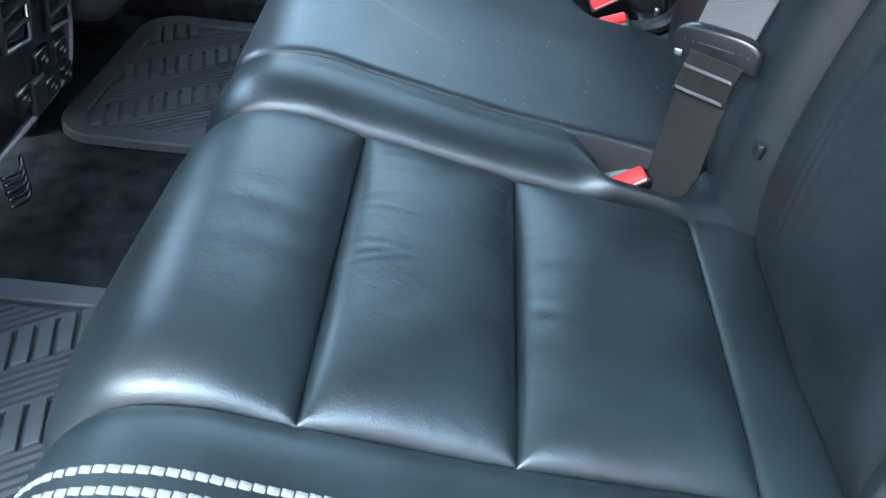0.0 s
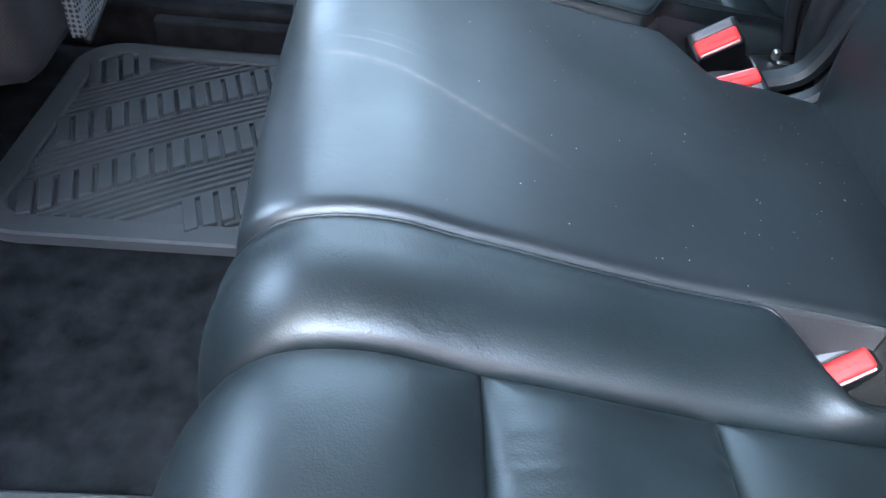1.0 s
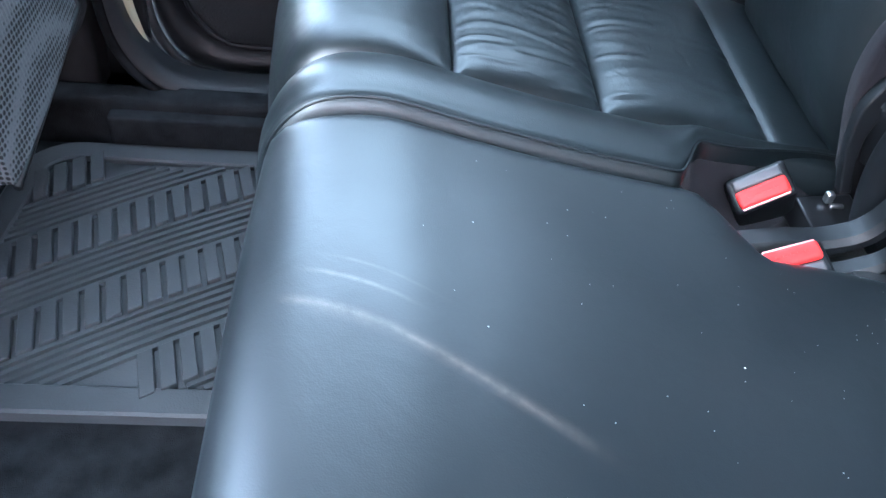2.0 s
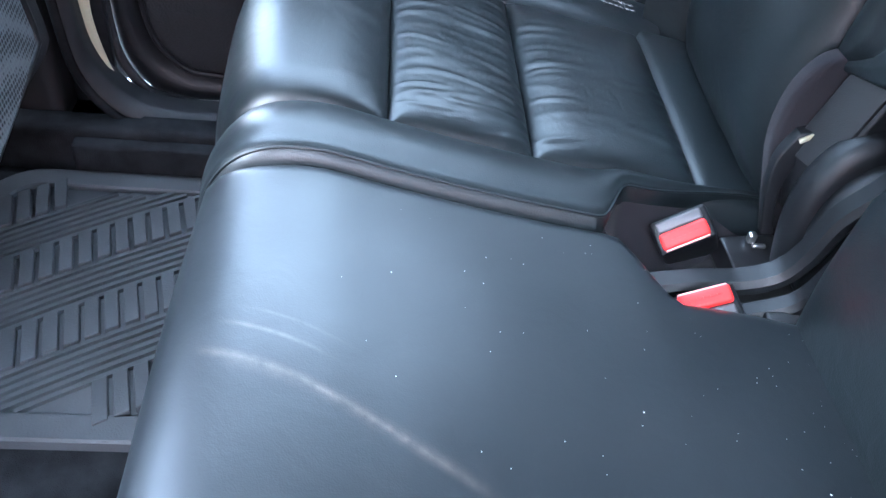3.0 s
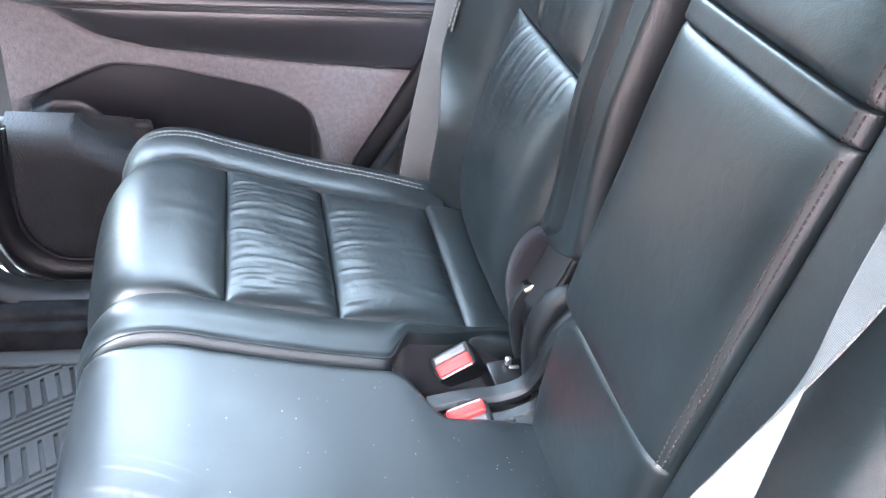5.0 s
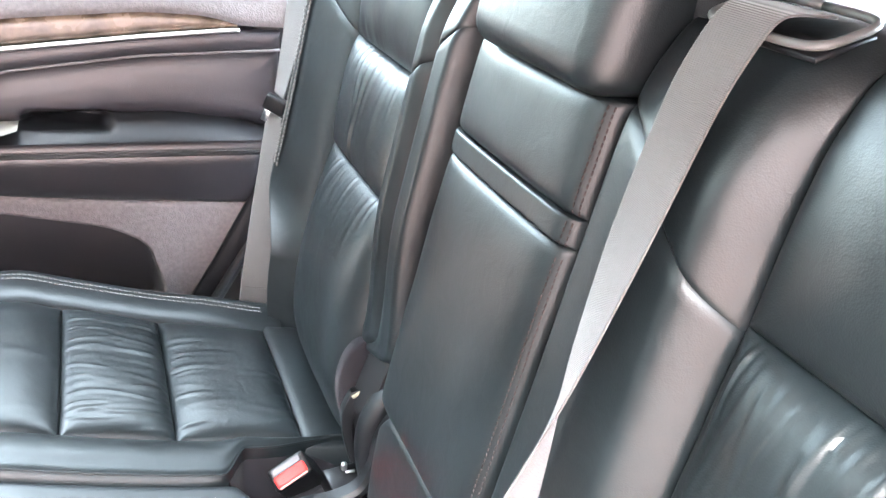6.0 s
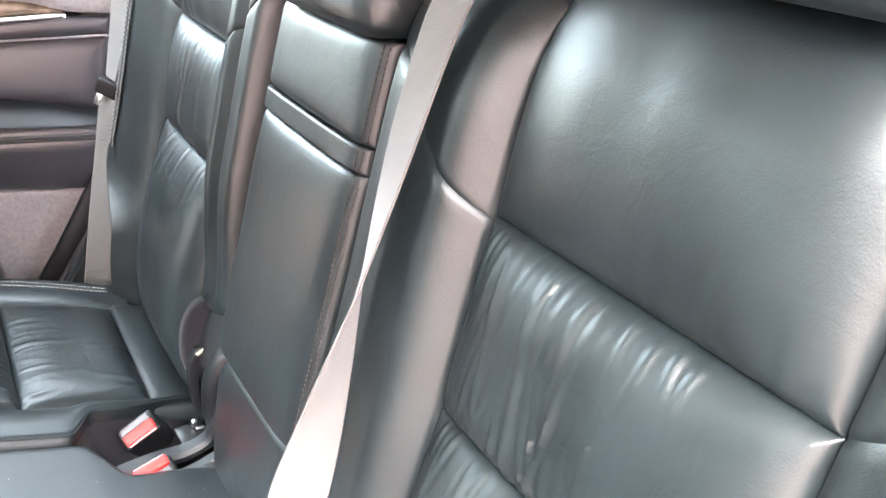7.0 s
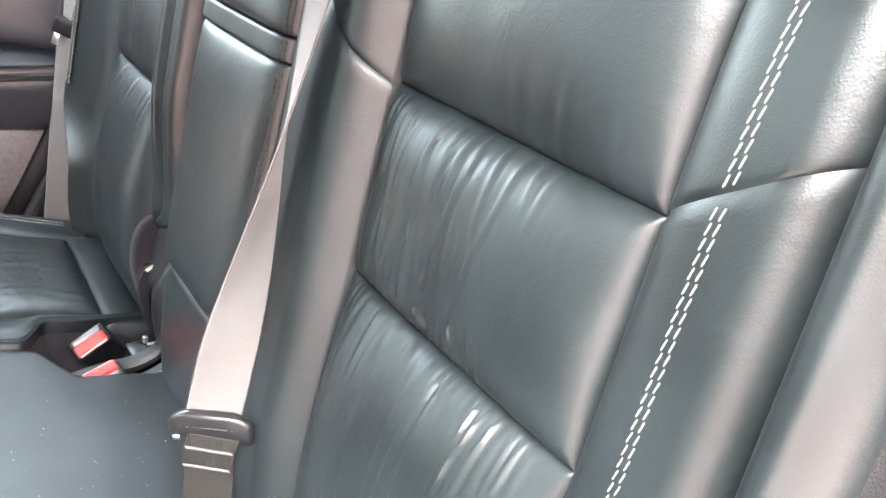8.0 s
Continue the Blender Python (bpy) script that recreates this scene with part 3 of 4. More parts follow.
    part("back_shell", box("back_shell", (0.10, 0.50, 0.58), PLASTIC_MATT, 0.02, 2, (0.205, MID + side * 0.36, 0.52)), ob, "dark carpeted rear of the backrest")
    return ob


near_back = rear_backrest(-1, "black leather outer rear backrest with white stitching and creases")
# A small round bump in the backrest leather.
part("leather_bump", box("leather_bump", (0.006, 0.013, 0.013), LEATHER, 0.0029, 4, (0.0345, -0.257, 0.301)), near_back, "small round bump in the black leather")
far_back = rear_backrest(1, "black leather outer rear backrest beside the far door")


def plane_x(z):
    return 0.03 + (z - 0.35) * 0.155


def flat_pad(name, y0, y1, z0, z1, out, mat, lift=0.0, depth=0.05, r=0.008, n=(40, 40)):
    """A padded face lying on the plane of the folded armrest."""
    def face(u, v):
        z, y = z0 + (z1 - z0) * u, y0 + (y1 - y0) * v
        d, e = min(z - z0, z1 - z), min(y - y0, y1 - y)
        h = lift + out * dome(u, 7) * dome(v, 3) - 0.004 * math.exp(-d / (r * 0.4)) - 0.012 * math.exp(-e / 0.008) + 0.0005 * noise.noise((y * 20, z * 20, 1))
        return (plane_x(z) - h, y, z + 0.155 * h)
    def back(u, v):
        z, y = z0 + (z1 - z0) * u, y0 + (y1 - y0) * v
        return (plane_x(z) + depth, y, z)
    return pad(name, face, n[0], n[1], back, mat), face


def armrest():
    ob = thing("folding_armrest", (0.08, MID, 0.39), "folded-up black leather centre armrest with pull strap", "armrest")
    for name, z0, z1, out, lift, r in (("lower_face", 0.380, 0.646, 0.006, 0.0, 0.006), ("pull_strap", 0.646, 0.668, 0.0006, 0.002, 0.002), ("upper_face", 0.668, 0.752, 0.006, 0.0, 0.006)):
        me, face = flat_pad(name, MID - 0.102, MID + 0.118, z0, z1, out, LEATHER, lift, r=r)
        piece = part(name, me, ob)
        for v, m in ((0.018, THREAD_BROWN), (0.036, THREAD_BROWN)):
            line = [Vector(face(u, v)) + Vector((-0.0004, 0, 0)) for u in np.linspace(0.02, 0.98, 40)]
            part("stitching", stitches("stitching", line, [(-0.8, -0.6 if v < 0.04 else -0.2, 0.1)] * 40, m, 0.0036, 0.0008, 0.0050), piece, "dark seam thread", "stuff")
    part("carrier", box("carrier", (0.07, 0.30, 0.70), PLASTIC_MATT, 0.01, 2, (0.17, MID, 0.53)), ob, "dark backing of the armrest")
    return ob


arm = armrest()


def lower_pad():
    def top(y):
        return 0.380 - 0.060 * soft(y, 0.030, 0.115) ** 1.4
    def face(u, v):
        y = MID - 0.105 + 0.215 * v
        high = top(y) - 0.20
        if u < 0.7:
            x, z = 0.032 - 0.004 * math.sin(u / 0.7 * math.pi), 0.20 + high * u / 0.7
        else:
            a = (u - 0.7) / 0.3 * math.pi / 2
            x, z = 0.032 + 0.026 * (1 - math.cos(a)), 0.20 + high + 0.014 * math.sin(a)
        e = math.exp(-min(v, 1 - v) * 0.21 / 0.007)
        return (x + 0.018 * e, y, z - 0.006 * e)
    def back(u, v):
        y = MID - 0.105 + 0.215 * v
        return (0.10, y, 0.20 + (top(y) - 0.195) * u)
    ob = thing("armrest_base_pad", (0.08, MID, 0.2), "rounded black leather pad under the folded armrest", "seat pad")
    part("pad_cover", pad("pad_cover", face, 30, 40, back, LEATHER), ob)
    part("pad_core", box("pad_core", (0.05, 0.19, 0.14), PLASTIC_MATT, 0.01, 2, (0.125, MID, 0.27)), ob, "dark backing of the pad")
    return ob


lower_pad()


def head_pad(y0, y1, z0, z1, x0, thick, label):
    bm = bmesh.new()
    bmesh.ops.create_cube(bm, size=1)
    bmesh.ops.scale(bm, vec=(thick, y1 - y0, z1 - z0), verts=bm.verts)
    bmesh.ops.bevel(bm, geom=bm.edges[:], offset=0.028, segments=6, profile=0.55, affect="EDGES")
    for v in bm.verts:
        v.co.x += 0.16 * v.co.z - 0.012 * (1 - (v.co.y / ((y1 - y0) / 2)) ** 2)
        v.co += Vector((x0, (y0 + y1) / 2, (z0 + z1) / 2))
    me = bpy.data.meshes.new("pad")
    bm.to_mesh(me)
    bm.free()
    me.materials.append(LEATHER)
    me.polygons.foreach_set("use_smooth", [True] * len(me.polygons))
    ob = thing("headrest", (x0, (y0 + y1) / 2, z0), label, "headrest", "rear headrests")
    part("pad", me, ob)
    for y in (-0.05, 0.05):
        part("post", sweep("post", [(x0 + 0.03, (y0 + y1) / 2 + y, z0 - 0.05), (x0 + 0.03, (y0 + y1) / 2 + y, z0 + 0.03)], ring(0.006, 10), SILVER, up=(1, 0, 0)), ob, "steel post")
    return ob


head_pad(MID - 0.108, MID + 0.10, 0.750, 0.90, 0.128, 0.09, "low black leather headrest above the folded armrest")
head_pad(MID - 0.50, MID - 0.295, 0.832, 1.0, 0.165, 0.10, "black leather headrest on the outer backrest")
head_pad(MID + 0.295, MID + 0.50, 0.832, 1.0, 0.165, 0.10, "black leather headrest on the outer backrest")


# ---- seat belts ----


def ribbon(name, path, across, wide, thick, mat, extra=0):
    """A webbing strip: its middle line and the way of its width at each place, smoothed."""
    p, a = np.array(path, float), np.array(across, float)
    k = np.linspace(0, len(p) - 1, 16 * len(p))
    def smooth(c):
        q = np.stack([np.interp(k, range(len(p)), col) for col in c.T], 1)
        for _ in range(30):
            q[1:-1] = 0.25 * q[:-2] + 0.5 * q[1:-1] + 0.25 * q[2:]
        return q
    p, a = smooth(p), smooth(a)
    a /= np.linalg.norm(a, axis=1)[:, None]
    t = np.gradient(p, axis=0)
    t /= np.linalg.norm(t, axis=1)[:, None]
    n = np.cross(t, a)
    n /= np.linalg.norm(n, axis=1)[:, None]
    top = [(-0.47 + 0.94 * i / 36, 0.52 + 0.16 * math.cos(i * math.pi)) for i in range(37)]
    section = [(-0.5, 0)] + top + [(0.5, 0)] + [(-a, -b) for a, b in top]
    m = len(section)
    verts = [p[i] + a[i] * wide * e + n[i] * thick * f for i in range(len(p)) for e, f in section]
    faces = [(i * m + j, i * m + (j + 1) % m, (i + 1) * m + (j + 1) % m, (i + 1) * m + j) for i in range(len(p) - 1) for j in range(m)]
    faces += [tuple(reversed(range(m))), tuple((len(p) - 1) * m + j for j in range(m))]
    return mesh_of(name, verts, faces, mat)


def posed(me, m):
    me.transform(m)
    return me


def near_belt():
    ob = thing("seat_belt", (0.11, -0.205, 0.84), "grey-brown woven lap and shoulder belt hanging in front of the backrest", "seat belt", "seat belts")
    path = [(0.15, -0.202, 0.828), (0.112, -0.200, 0.828), (0.088, -0.203, 0.785), (0.066, -0.204, 0.70), (0.046, -0.203, 0.60), (0.026, -0.203, 0.50), (0.008, -0.205, 0.42), (-0.003, -0.207, 0.365)]
    across = [(math.cos(radians(a)), math.sin(radians(a)), 0) for a in (-90, -90, -91, -98, -120, -160, -200, -217)]
    part("upper_webbing", ribbon("upper_webbing", path, across, 0.047, 0.0014, WEB), ob)
    low = [(-0.003, -0.209, 0.350), (-0.004, -0.205, 0.32), (-0.005, -0.202, 0.27), (-0.006, -0.200, 0.22), (-0.006, -0.20, 0.15)]
    part("lower_webbing", ribbon("lower_webbing", low, [(0.8, -0.6, 0)] * 4 + [(0.9, -0.4, 0)], 0.045, 0.0014, WEB_SHADED), ob)
    part("sewn_loop", ribbon("sewn_loop", [(-0.004, -0.214, 0.351), (-0.0065, -0.211, 0.335), (-0.0065, -0.204, 0.312)], [(0.8, -0.6, 0)] * 3, 0.046, 0.003, WEB_SHADED), ob, "doubled webbing loop with pale sewing")
    tongue = Matrix.Translation((-0.004, -0.2085, 0.357)) @ Euler((radians(8), radians(-4), radians(-37))).to_matrix().to_4x4()
    loop = [(0.036 * math.copysign(abs(math.cos(a)) ** 0.42, math.cos(a)), 0.0145 * math.copysign(abs(math.sin(a)) ** 0.42, math.sin(a)) + 0.002 * math.cos(math.pi * math.cos(a))) for a in np.linspace(0, 2 * math.pi, 49)[:-1]]
    rings = [(0.90, -0.0055), (0.97, -0.0045), (1.0, -0.002), (1.0, 0.002), (0.97, 0.0045), (0.90, 0.0055)]
    verts = [(x * k, y, z * (1 - (1 - k) * 2.2)) for k, y in rings for x, z in loop]
    faces = [(r * 48 + j, r * 48 + (j + 1) % 48, r * 48 + 48 + (j + 1) % 48, r * 48 + 48 + j) for r in range(5) for j in range(48)] + [tuple(range(48)), tuple(240 + j for j in reversed(range(48)))]
    plate_me = posed(mesh_of("tongue", verts, faces, GLOSS_SOFT), tongue)
    fix = bmesh.new()
    fix.from_mesh(plate_me)
    bmesh.ops.recalc_face_normals(fix, faces=fix.faces)
    fix.to_mesh(plate_me)
    fix.free()
    ton = part("tongue", plate_me, ob, "black plastic tongue plate")
    part("slot", posed(box("slot", (0.030, 0.002, 0.0022), PLASTIC_MATT, 0.0006, 1, (0, -0.005, 0.003)), tongue), ton)
    for x in (-0.026, -0.019, 0.019, 0.026):
        part("dimple", posed(box("dimple", (0.0028, 0.002, 0.0022), PLASTIC_MATT, 0.0008, 1, (x, -0.005, 0.003)), tongue), ton)
    for z in (0.338, 0.3155):
        y = -0.2145 if z > 0.33 else -0.2085
        line = [(-0.0080 + 0.8 * a, y - 0.6 * a, z) for a in np.linspace(-0.0205, 0.0205, 12)]
        part("stitching", stitches("stitching", line, [(-0.6, -0.8, 0.1)] * 12, WORN, 0.0034, 0.0004, 0.0011, 1.6, 1.2), ob, "worn pale sewing thread", "stuff")
    part("latch_corner", posed(box("latch_corner", (0.007, 0.005, 0.006), SILVER, 0.0015, 2, (-0.030, -0.004, -0.010)), tongue), ton, "bright steel corner of the latch")
    return ob


near_belt()


def belt_guide():
    ob = thing("belt_guide", (0.12, -0.205, 0.85), "black plastic belt slot set in the top of the backrest", "belt guide")
    m = Matrix.Translation((0.134, -0.207, 0.8235)) @ Euler((0, radians(-20), 0)).to_matrix().to_4x4()
    loop = [(0.024 * math.copysign(abs(math.cos(a)) ** 0.45, math.cos(a)), 0.046 * math.copysign(abs(math.sin(a)) ** 0.45, math.sin(a)), 0) for a in np.linspace(0, 2 * math.pi, 49)]
    part("bezel_rim", posed(sweep("bezel_rim", loop, ring(0.0026, 10), GUIDE), m), ob, "pale satin rim")
    part("well_floor", posed(box("well_floor", (0.040, 0.084, 0.004), PLASTIC, 0.001, 1, (0, 0, -0.008)), m), ob, "black slot floor")
    return ob


belt_guide()


def far_belt():
    ob = thing("seat_belt", (0.04, 0.66, 0.2), "grey woven seat belt hanging beside the far door", "seat belt", "seat belts")
    part("upper_webbing", ribbon("upper_webbing", [(0.122, 0.765, 1.0), (0.096, 0.730, 0.80), (0.066, 0.698, 0.62), (0.048, 0.686, 0.53)], [(0.85, -0.45, -0.1), (0.75, -0.62, -0.1), (0.35, -0.9, -0.1), (0.1, -1.0, 0.0)], 0.047, 0.0014, WEB), ob)
    part("lower_webbing", ribbon("lower_webbing", [(0.042, 0.686, 0.50), (0.037, 0.678, 0.42), (0.024, 0.660, 0.30), (0.012, 0.640, 0.20), (0.010, 0.628, 0.12)], [(0.30, -0.95, 0), (0.55, -0.83, 0), (0.8, -0.55, 0), (0.95, -0.3, 0), (0.95, -0.3, 0)], 0.047, 0.0014, WEB), ob)
    m = Matrix.Translation((0.043, 0.684, 0.516)) @ Euler((0, radians(20), radians(-30))).to_matrix().to_4x4()
    ton = part("tongue", posed(box("tongue", (0.036, 0.016, 0.026), PLASTIC, 0.006, 4), m), ob, "black plastic tongue")
    part("blade", posed(box("blade", (0.010, 0.003, 0.022), SILVER, 0.001, 1, (-0.008, 0, -0.022)), m), ton, "steel latch blade")
    line = [(-0.010 + a, 0.645 - 0.3 * a - 0.0035, 0.225) for a in np.linspace(0.0, 0.042, 10)]
    part("stitching", stitches("stitching", line, [(-0.3, -0.95, 0)] * 10, THREAD, 0.0025, 0.0007, 0.0035), ob, "pale sewing thread", "stuff")
    return ob


far_belt()


def buckle(at, along, face, label, flip=False):
    """A buckle with the middle of its end face at a place, that face looking one way and its button lying along another."""
    ob = thing("belt_buckle", at, label, "belt buckle", "belt buckles")
    z = Vector(face).normalized()
    x = Vector(along)
    x = (x - z * x.dot(z)).normalized() * (-1 if flip else 1)
    m = Matrix.Translation(at) @ Matrix((x, z.cross(x), z)).transposed().to_4x4()
    part("housing", posed(box("housing", (0.047, 0.029, 0.075), PLASTIC, 0.005, 4, (0, 0, -0.0375)), m), ob, "black plastic housing")
    part("slot_frame", posed(box("slot_frame", (0.037, 0.009, 0.005), SLOT, 0.002, 2, (0, 0.0074, -0.0008)), m), ob, "grey metal slot frame")
    # A thin pale strip along the button's lower edge.
    part("button_edge", posed(box("button_edge", (0.036, 0.0016, 0.004), RED_PALE, 0.0007, 2, (0, -0.0124, 0.0005)), m), ob, "pale edge of the button")
    part("release_button", posed(box("release_button", (0.039, 0.0140, 0.010), RED, 0.0035, 3, (0, -0.005, -0.0005)), m), ob, "bright red release button")
    for i in range(5):
        part("lettering", posed(box("lettering", (0.003, 0.0015, 0.0006), RED, 0, 1, (-0.010 + 0.005 * i, -0.005, 0.0048)), m), ob)
    return ob


buckle((-0.031, 0.1725, 0.2345), (0.83, 0.03, 0.55), (-0.42, -0.54, 0.72), "upright black seat belt buckle with red button in the seat gap")
buckle((-0.033, 0.0895, 0.235), (0.93, 0.08, 0.35), (-0.30, -0.25, 0.89), "black belt buckle with red button half sunk by the middle cushion", True)
buckle((-0.046, -0.192, 0.219), (0.86, 0.30, 0.25), (-0.30, -0.42, 0.85), "black seat belt buckle with red button sunk in the cushion pocket")

# ---- seat gap ----


def pocket_liner():
    ob = thing("pocket_liner", (0, 0.2, 0.14), "dark grey felt lining of the seat gap", "felt lining")
    def face(u, v):
        x = -0.10 + 0.17 * u
        top = 0.240 - 0.23 * (x + 0.06)
        top = min(top, 0.247)
        y = MID + 0.1635 + 0.052 * soft(x, -0.110, -0.076) + 0.028 * soft(x, -0.08, 0.05) - 0.05 * v
        z = top + 0.004 - 0.09 * v + 0.003 * noise.noise((x * 30, v * 4, 0))
        return (x, y + 0.004, z)
    def back(u, v):
        return (-0.10 + 0.17 * u, 0.24 - 0.06 * v, 0.13)
    part("outer_side", pad("outer_side", face, 40, 30, back, FELT), ob)
    def face2(u, v):
        a = u * 1.9
        x = -0.104 + 0.034 * v + 0.0 * a
        y = 0.075 + 0.125 * u
        z = 0.245 - 0.085 * v ** 1.3
        return (x + 0.03 * (1 - u) ** 2, y, z)
    def back2(u, v):
        return (-0.11, 0.075 + 0.115 * u, 0.15)
    part("front_side", pad("front_side", face2, 24, 24, back2, FELT), ob)
    part("gap_floor", box("gap_floor", (0.2, 0.16, 0.02), FABRIC, 0.004, 2, (0.0, 0.16, 0.145)), ob)
    return ob


pocket_liner()


def near_liner():
    ob = thing("pocket_liner", (-0.04, -0.19, 0.14), "dark felt lined pocket around the belt buckle", "felt lining")
    part("pocket_floor", box("pocket_floor", (0.14, 0.09, 0.02), FABRIC, 0.004, 2, (-0.04, -0.20, 0.15)), ob)
    part("pocket_wall", sweep("pocket_wall", [(-0.112, -0.184, 0.236), (-0.06, -0.184, 0.228), (0.012, -0.184, 0.213)], [(-0.003, -0.06), (0.003, -0.06), (0.003, 0.020), (0.0, 0.022), (-0.003, 0.020)], FABRIC), ob)
    part("pocket_wall", box("pocket_wall", (0.010, 0.056, 0.075), FABRIC, 0.004, 2, (-0.100, -0.208, 0.212)), ob)
    part("pocket_wall", box("pocket_wall", (0.09, 0.010, 0.05), FABRIC, 0.004, 2, (-0.05, -0.240, 0.175)), ob)
    return ob


near_liner()


def smooth_path(points, n=12):
    q = [Vector(p) for p in points]
    q = [2 * q[0] - q[1]] + q + [2 * q[-1] - q[-2]]
    out = []
    for i in range(1, len(q) - 2):
        for j in range(n):
            a = j / n
            out.append(0.5 * (2 * q[i] + (q[i + 1] - q[i - 1]) * a + (2 * q[i - 1] - 5 * q[i] + 4 * q[i + 1] - q[i + 2]) * a * a + (3 * q[i] - q[i - 1] - 3 * q[i + 1] + q[i + 2]) * a ** 3))
    return out + [q[-2]]


def profile(name, outline, y0, y1, mat, edge=0.003):
    """A plate that turns about the bench's cross axis: an outline of (x, z) with thickness across, its edges rounded."""
    bm = bmesh.new()
    rings = [[bm.verts.new((x, y, z)) for x, z in outline] for y in (y0, y1)]
    bm.faces.new(rings[0])
    bm.faces.new(list(reversed(rings[1])))
    k = len(outline)
    for j in range(k):
        bm.faces.new((rings[0][j], rings[1][j], rings[1][(j + 1) % k], rings[0][(j + 1) % k]))
    bmesh.ops.recalc_face_normals(bm, faces=bm.faces)
    rim = [e for e in bm.edges if abs(e.verts[0].co.y - e.verts[1].co.y) < 1e-6]
    bmesh.ops.bevel(bm, geom=rim, offset=edge, segments=5, profile=0.5, affect="EDGES")
    me = bpy.data.meshes.new(name)
    bm.to_mesh(me)
    bm.free()
    me.materials.append(mat)
    me.polygons.foreach_set("use_smooth", [True] * len(me.polygons))
    me.set_sharp_from_angle(angle=radians(32))
    return me


def bow(points, n=6):
    """A smooth outline through points (x, z)."""
    return [(p.x, p.z) for p in smooth_path([(x, 0, z) for x, z in points], n)]


def hinge_set():
    ob = thing("backrest_hinge", (0.06, 0.15, 0.15), "black plastic hinge covers between the backrest and the armrest", "hinge cover")
    part("pivot_arm", sweep("pivot_arm", smooth_path([(-0.060, 0.140, 0.201), (-0.02, 0.140, 0.209), (0.015, 0.140, 0.212), (0.042, 0.139, 0.224), (0.055, 0.137, 0.248), (0.064, 0.134, 0.287), (0.080, 0.128, 0.320), (0.092, 0.120, 0.362), (0.105, 0.112, 0.42)]), slab(0.024, 0.015), PLASTIC, up=(-0.5, 0.0, 0.85), crisp=40), ob)
    part("lower_arm", sweep("lower_arm", smooth_path([(-0.060, 0.114, 0.192), (0.0, 0.115, 0.197), (0.035, 0.115, 0.207), (0.054, 0.112, 0.224), (0.064, 0.108, 0.262), (0.075, 0.104, 0.31)]), slab(0.020, 0.014), PLASTIC, up=(-0.5, 0.0, 0.85), crisp=40), ob)
    part("clip", posed(box("clip", (0.050, 0.038, 0.024), GLOSS_SOFT, 0.002, 2), Matrix.Translation((0.043, 0.184, 0.193)) @ Euler((0.16, 0, 0.15)).to_matrix().to_4x4()), ob, "glossy black clip block")
    part("bolt", posed(box("bolt", (0.007, 0.007, 0.010), SILVER, 0.0025, 3), Matrix.Translation((0.041, 0.193, 0.212))), ob, "bright steel bolt end")
    part("bolt_foot", posed(box("bolt_foot", (0.012, 0.004, 0.004), SILVER, 0.0015, 2), Matrix.Translation((0.048, 0.189, 0.206))), ob, "bright steel bolt foot")
    part("small_cover", box("small_cover", (0.045, 0.022, 0.03), PLASTIC_MATT, 0.003, 2, (0.046, 0.096, 0.200)), ob)
    part("felt_flap", profile("felt_flap", bow([(0.062, 0.18), (0.052, 0.225), (0.040, 0.265), (0.033, 0.290), (0.030, 0.315), (0.033, 0.343), (0.043, 0.364), (0.058, 0.374), (0.082, 0.372), (0.112, 0.35), (0.112, 0.25), (0.112, 0.18)]), 0.209, 0.228, FELT, 0.006), ob, "purple grey felt flap")
    shell = profile("slant_block", [(0.060, 0.294), (0.080, 0.362), (0.086, 0.372), (0.094, 0.374), (0.14, 0.362), (0.14, 0.24), (0.075, 0.24)], 0.170, 0.206, PLASTIC, 0.0022)
    front = profile("front_facing", [(0.058, 0.296), (0.0775, 0.362), (0.084, 0.373), (0.086, 0.370), (0.081, 0.360), (0.062, 0.294)], 0.173, 0.204, PLASTIC, 0.001)
    for me in (shell, front):
        for v in me.vertices:
            v.co.x -= (v.co.y - 0.170) * 0.48
    block = part("slant_block", shell, ob, "slanted black plastic block")
    part("front_facing", front, block)
    left = [(0.050, 0.213), (0.040, 0.245), (0.035, 0.270), (0.034, 0.290), (0.038, 0.304), (0.043, 0.315)]
    right = [(0.060, 0.307), (0.052, 0.289), (0.048, 0.266), (0.051, 0.243), (0.060, 0.214)]
    part("guard", profile("guard", bow(left, 5) + [(0.052, 0.318)] + bow(right, 5), 0.196, 0.2075, PLASTIC, 0.002), ob, "thin curved black guard")
    part("tag", posed(box("tag", (0.016, 0.002, 0.0045), CREAM, 0.0008, 2), Matrix.Translation((0.0505, 0.1955, 0.3135)) @ Euler((0, radians(-32), 0)).to_matrix().to_4x4()), ob, "small cream paper tag")
    drum = bow([(0.056, 0.195), (0.047, 0.235), (0.044, 0.265), (0.046, 0.290), (0.052, 0.308), (0.062, 0.325), (0.078, 0.337), (0.100, 0.342), (0.130, 0.33)]) + [(0.13, 0.195)]
    part("drum_cover", profile("drum_cover", drum, 0.154, 0.186, PLASTIC, 0.013), ob, "rounded black drum cover")
    inner = bow([(0.068, 0.20), (0.058, 0.240), (0.056, 0.268), (0.062, 0.295), (0.076, 0.315), (0.090, 0.323), (0.115, 0.325)]) + [(0.125, 0.20)]
    part("drum_step", profile("drum_step", inner, 0.136, 0.162, PLASTIC, 0.011), ob, "inner step of the drum cover")
    # Added panel that stops light leaking in from the cargo area.
    part("gap_light_block", box("gap_light_block", (0.02, 0.22, 0.36), PLASTIC_MATT, 0.004, 2, (0.142, 0.175, 0.29)), ob, "dark panel added behind the hinge to block light")
    return ob


hinge_set()

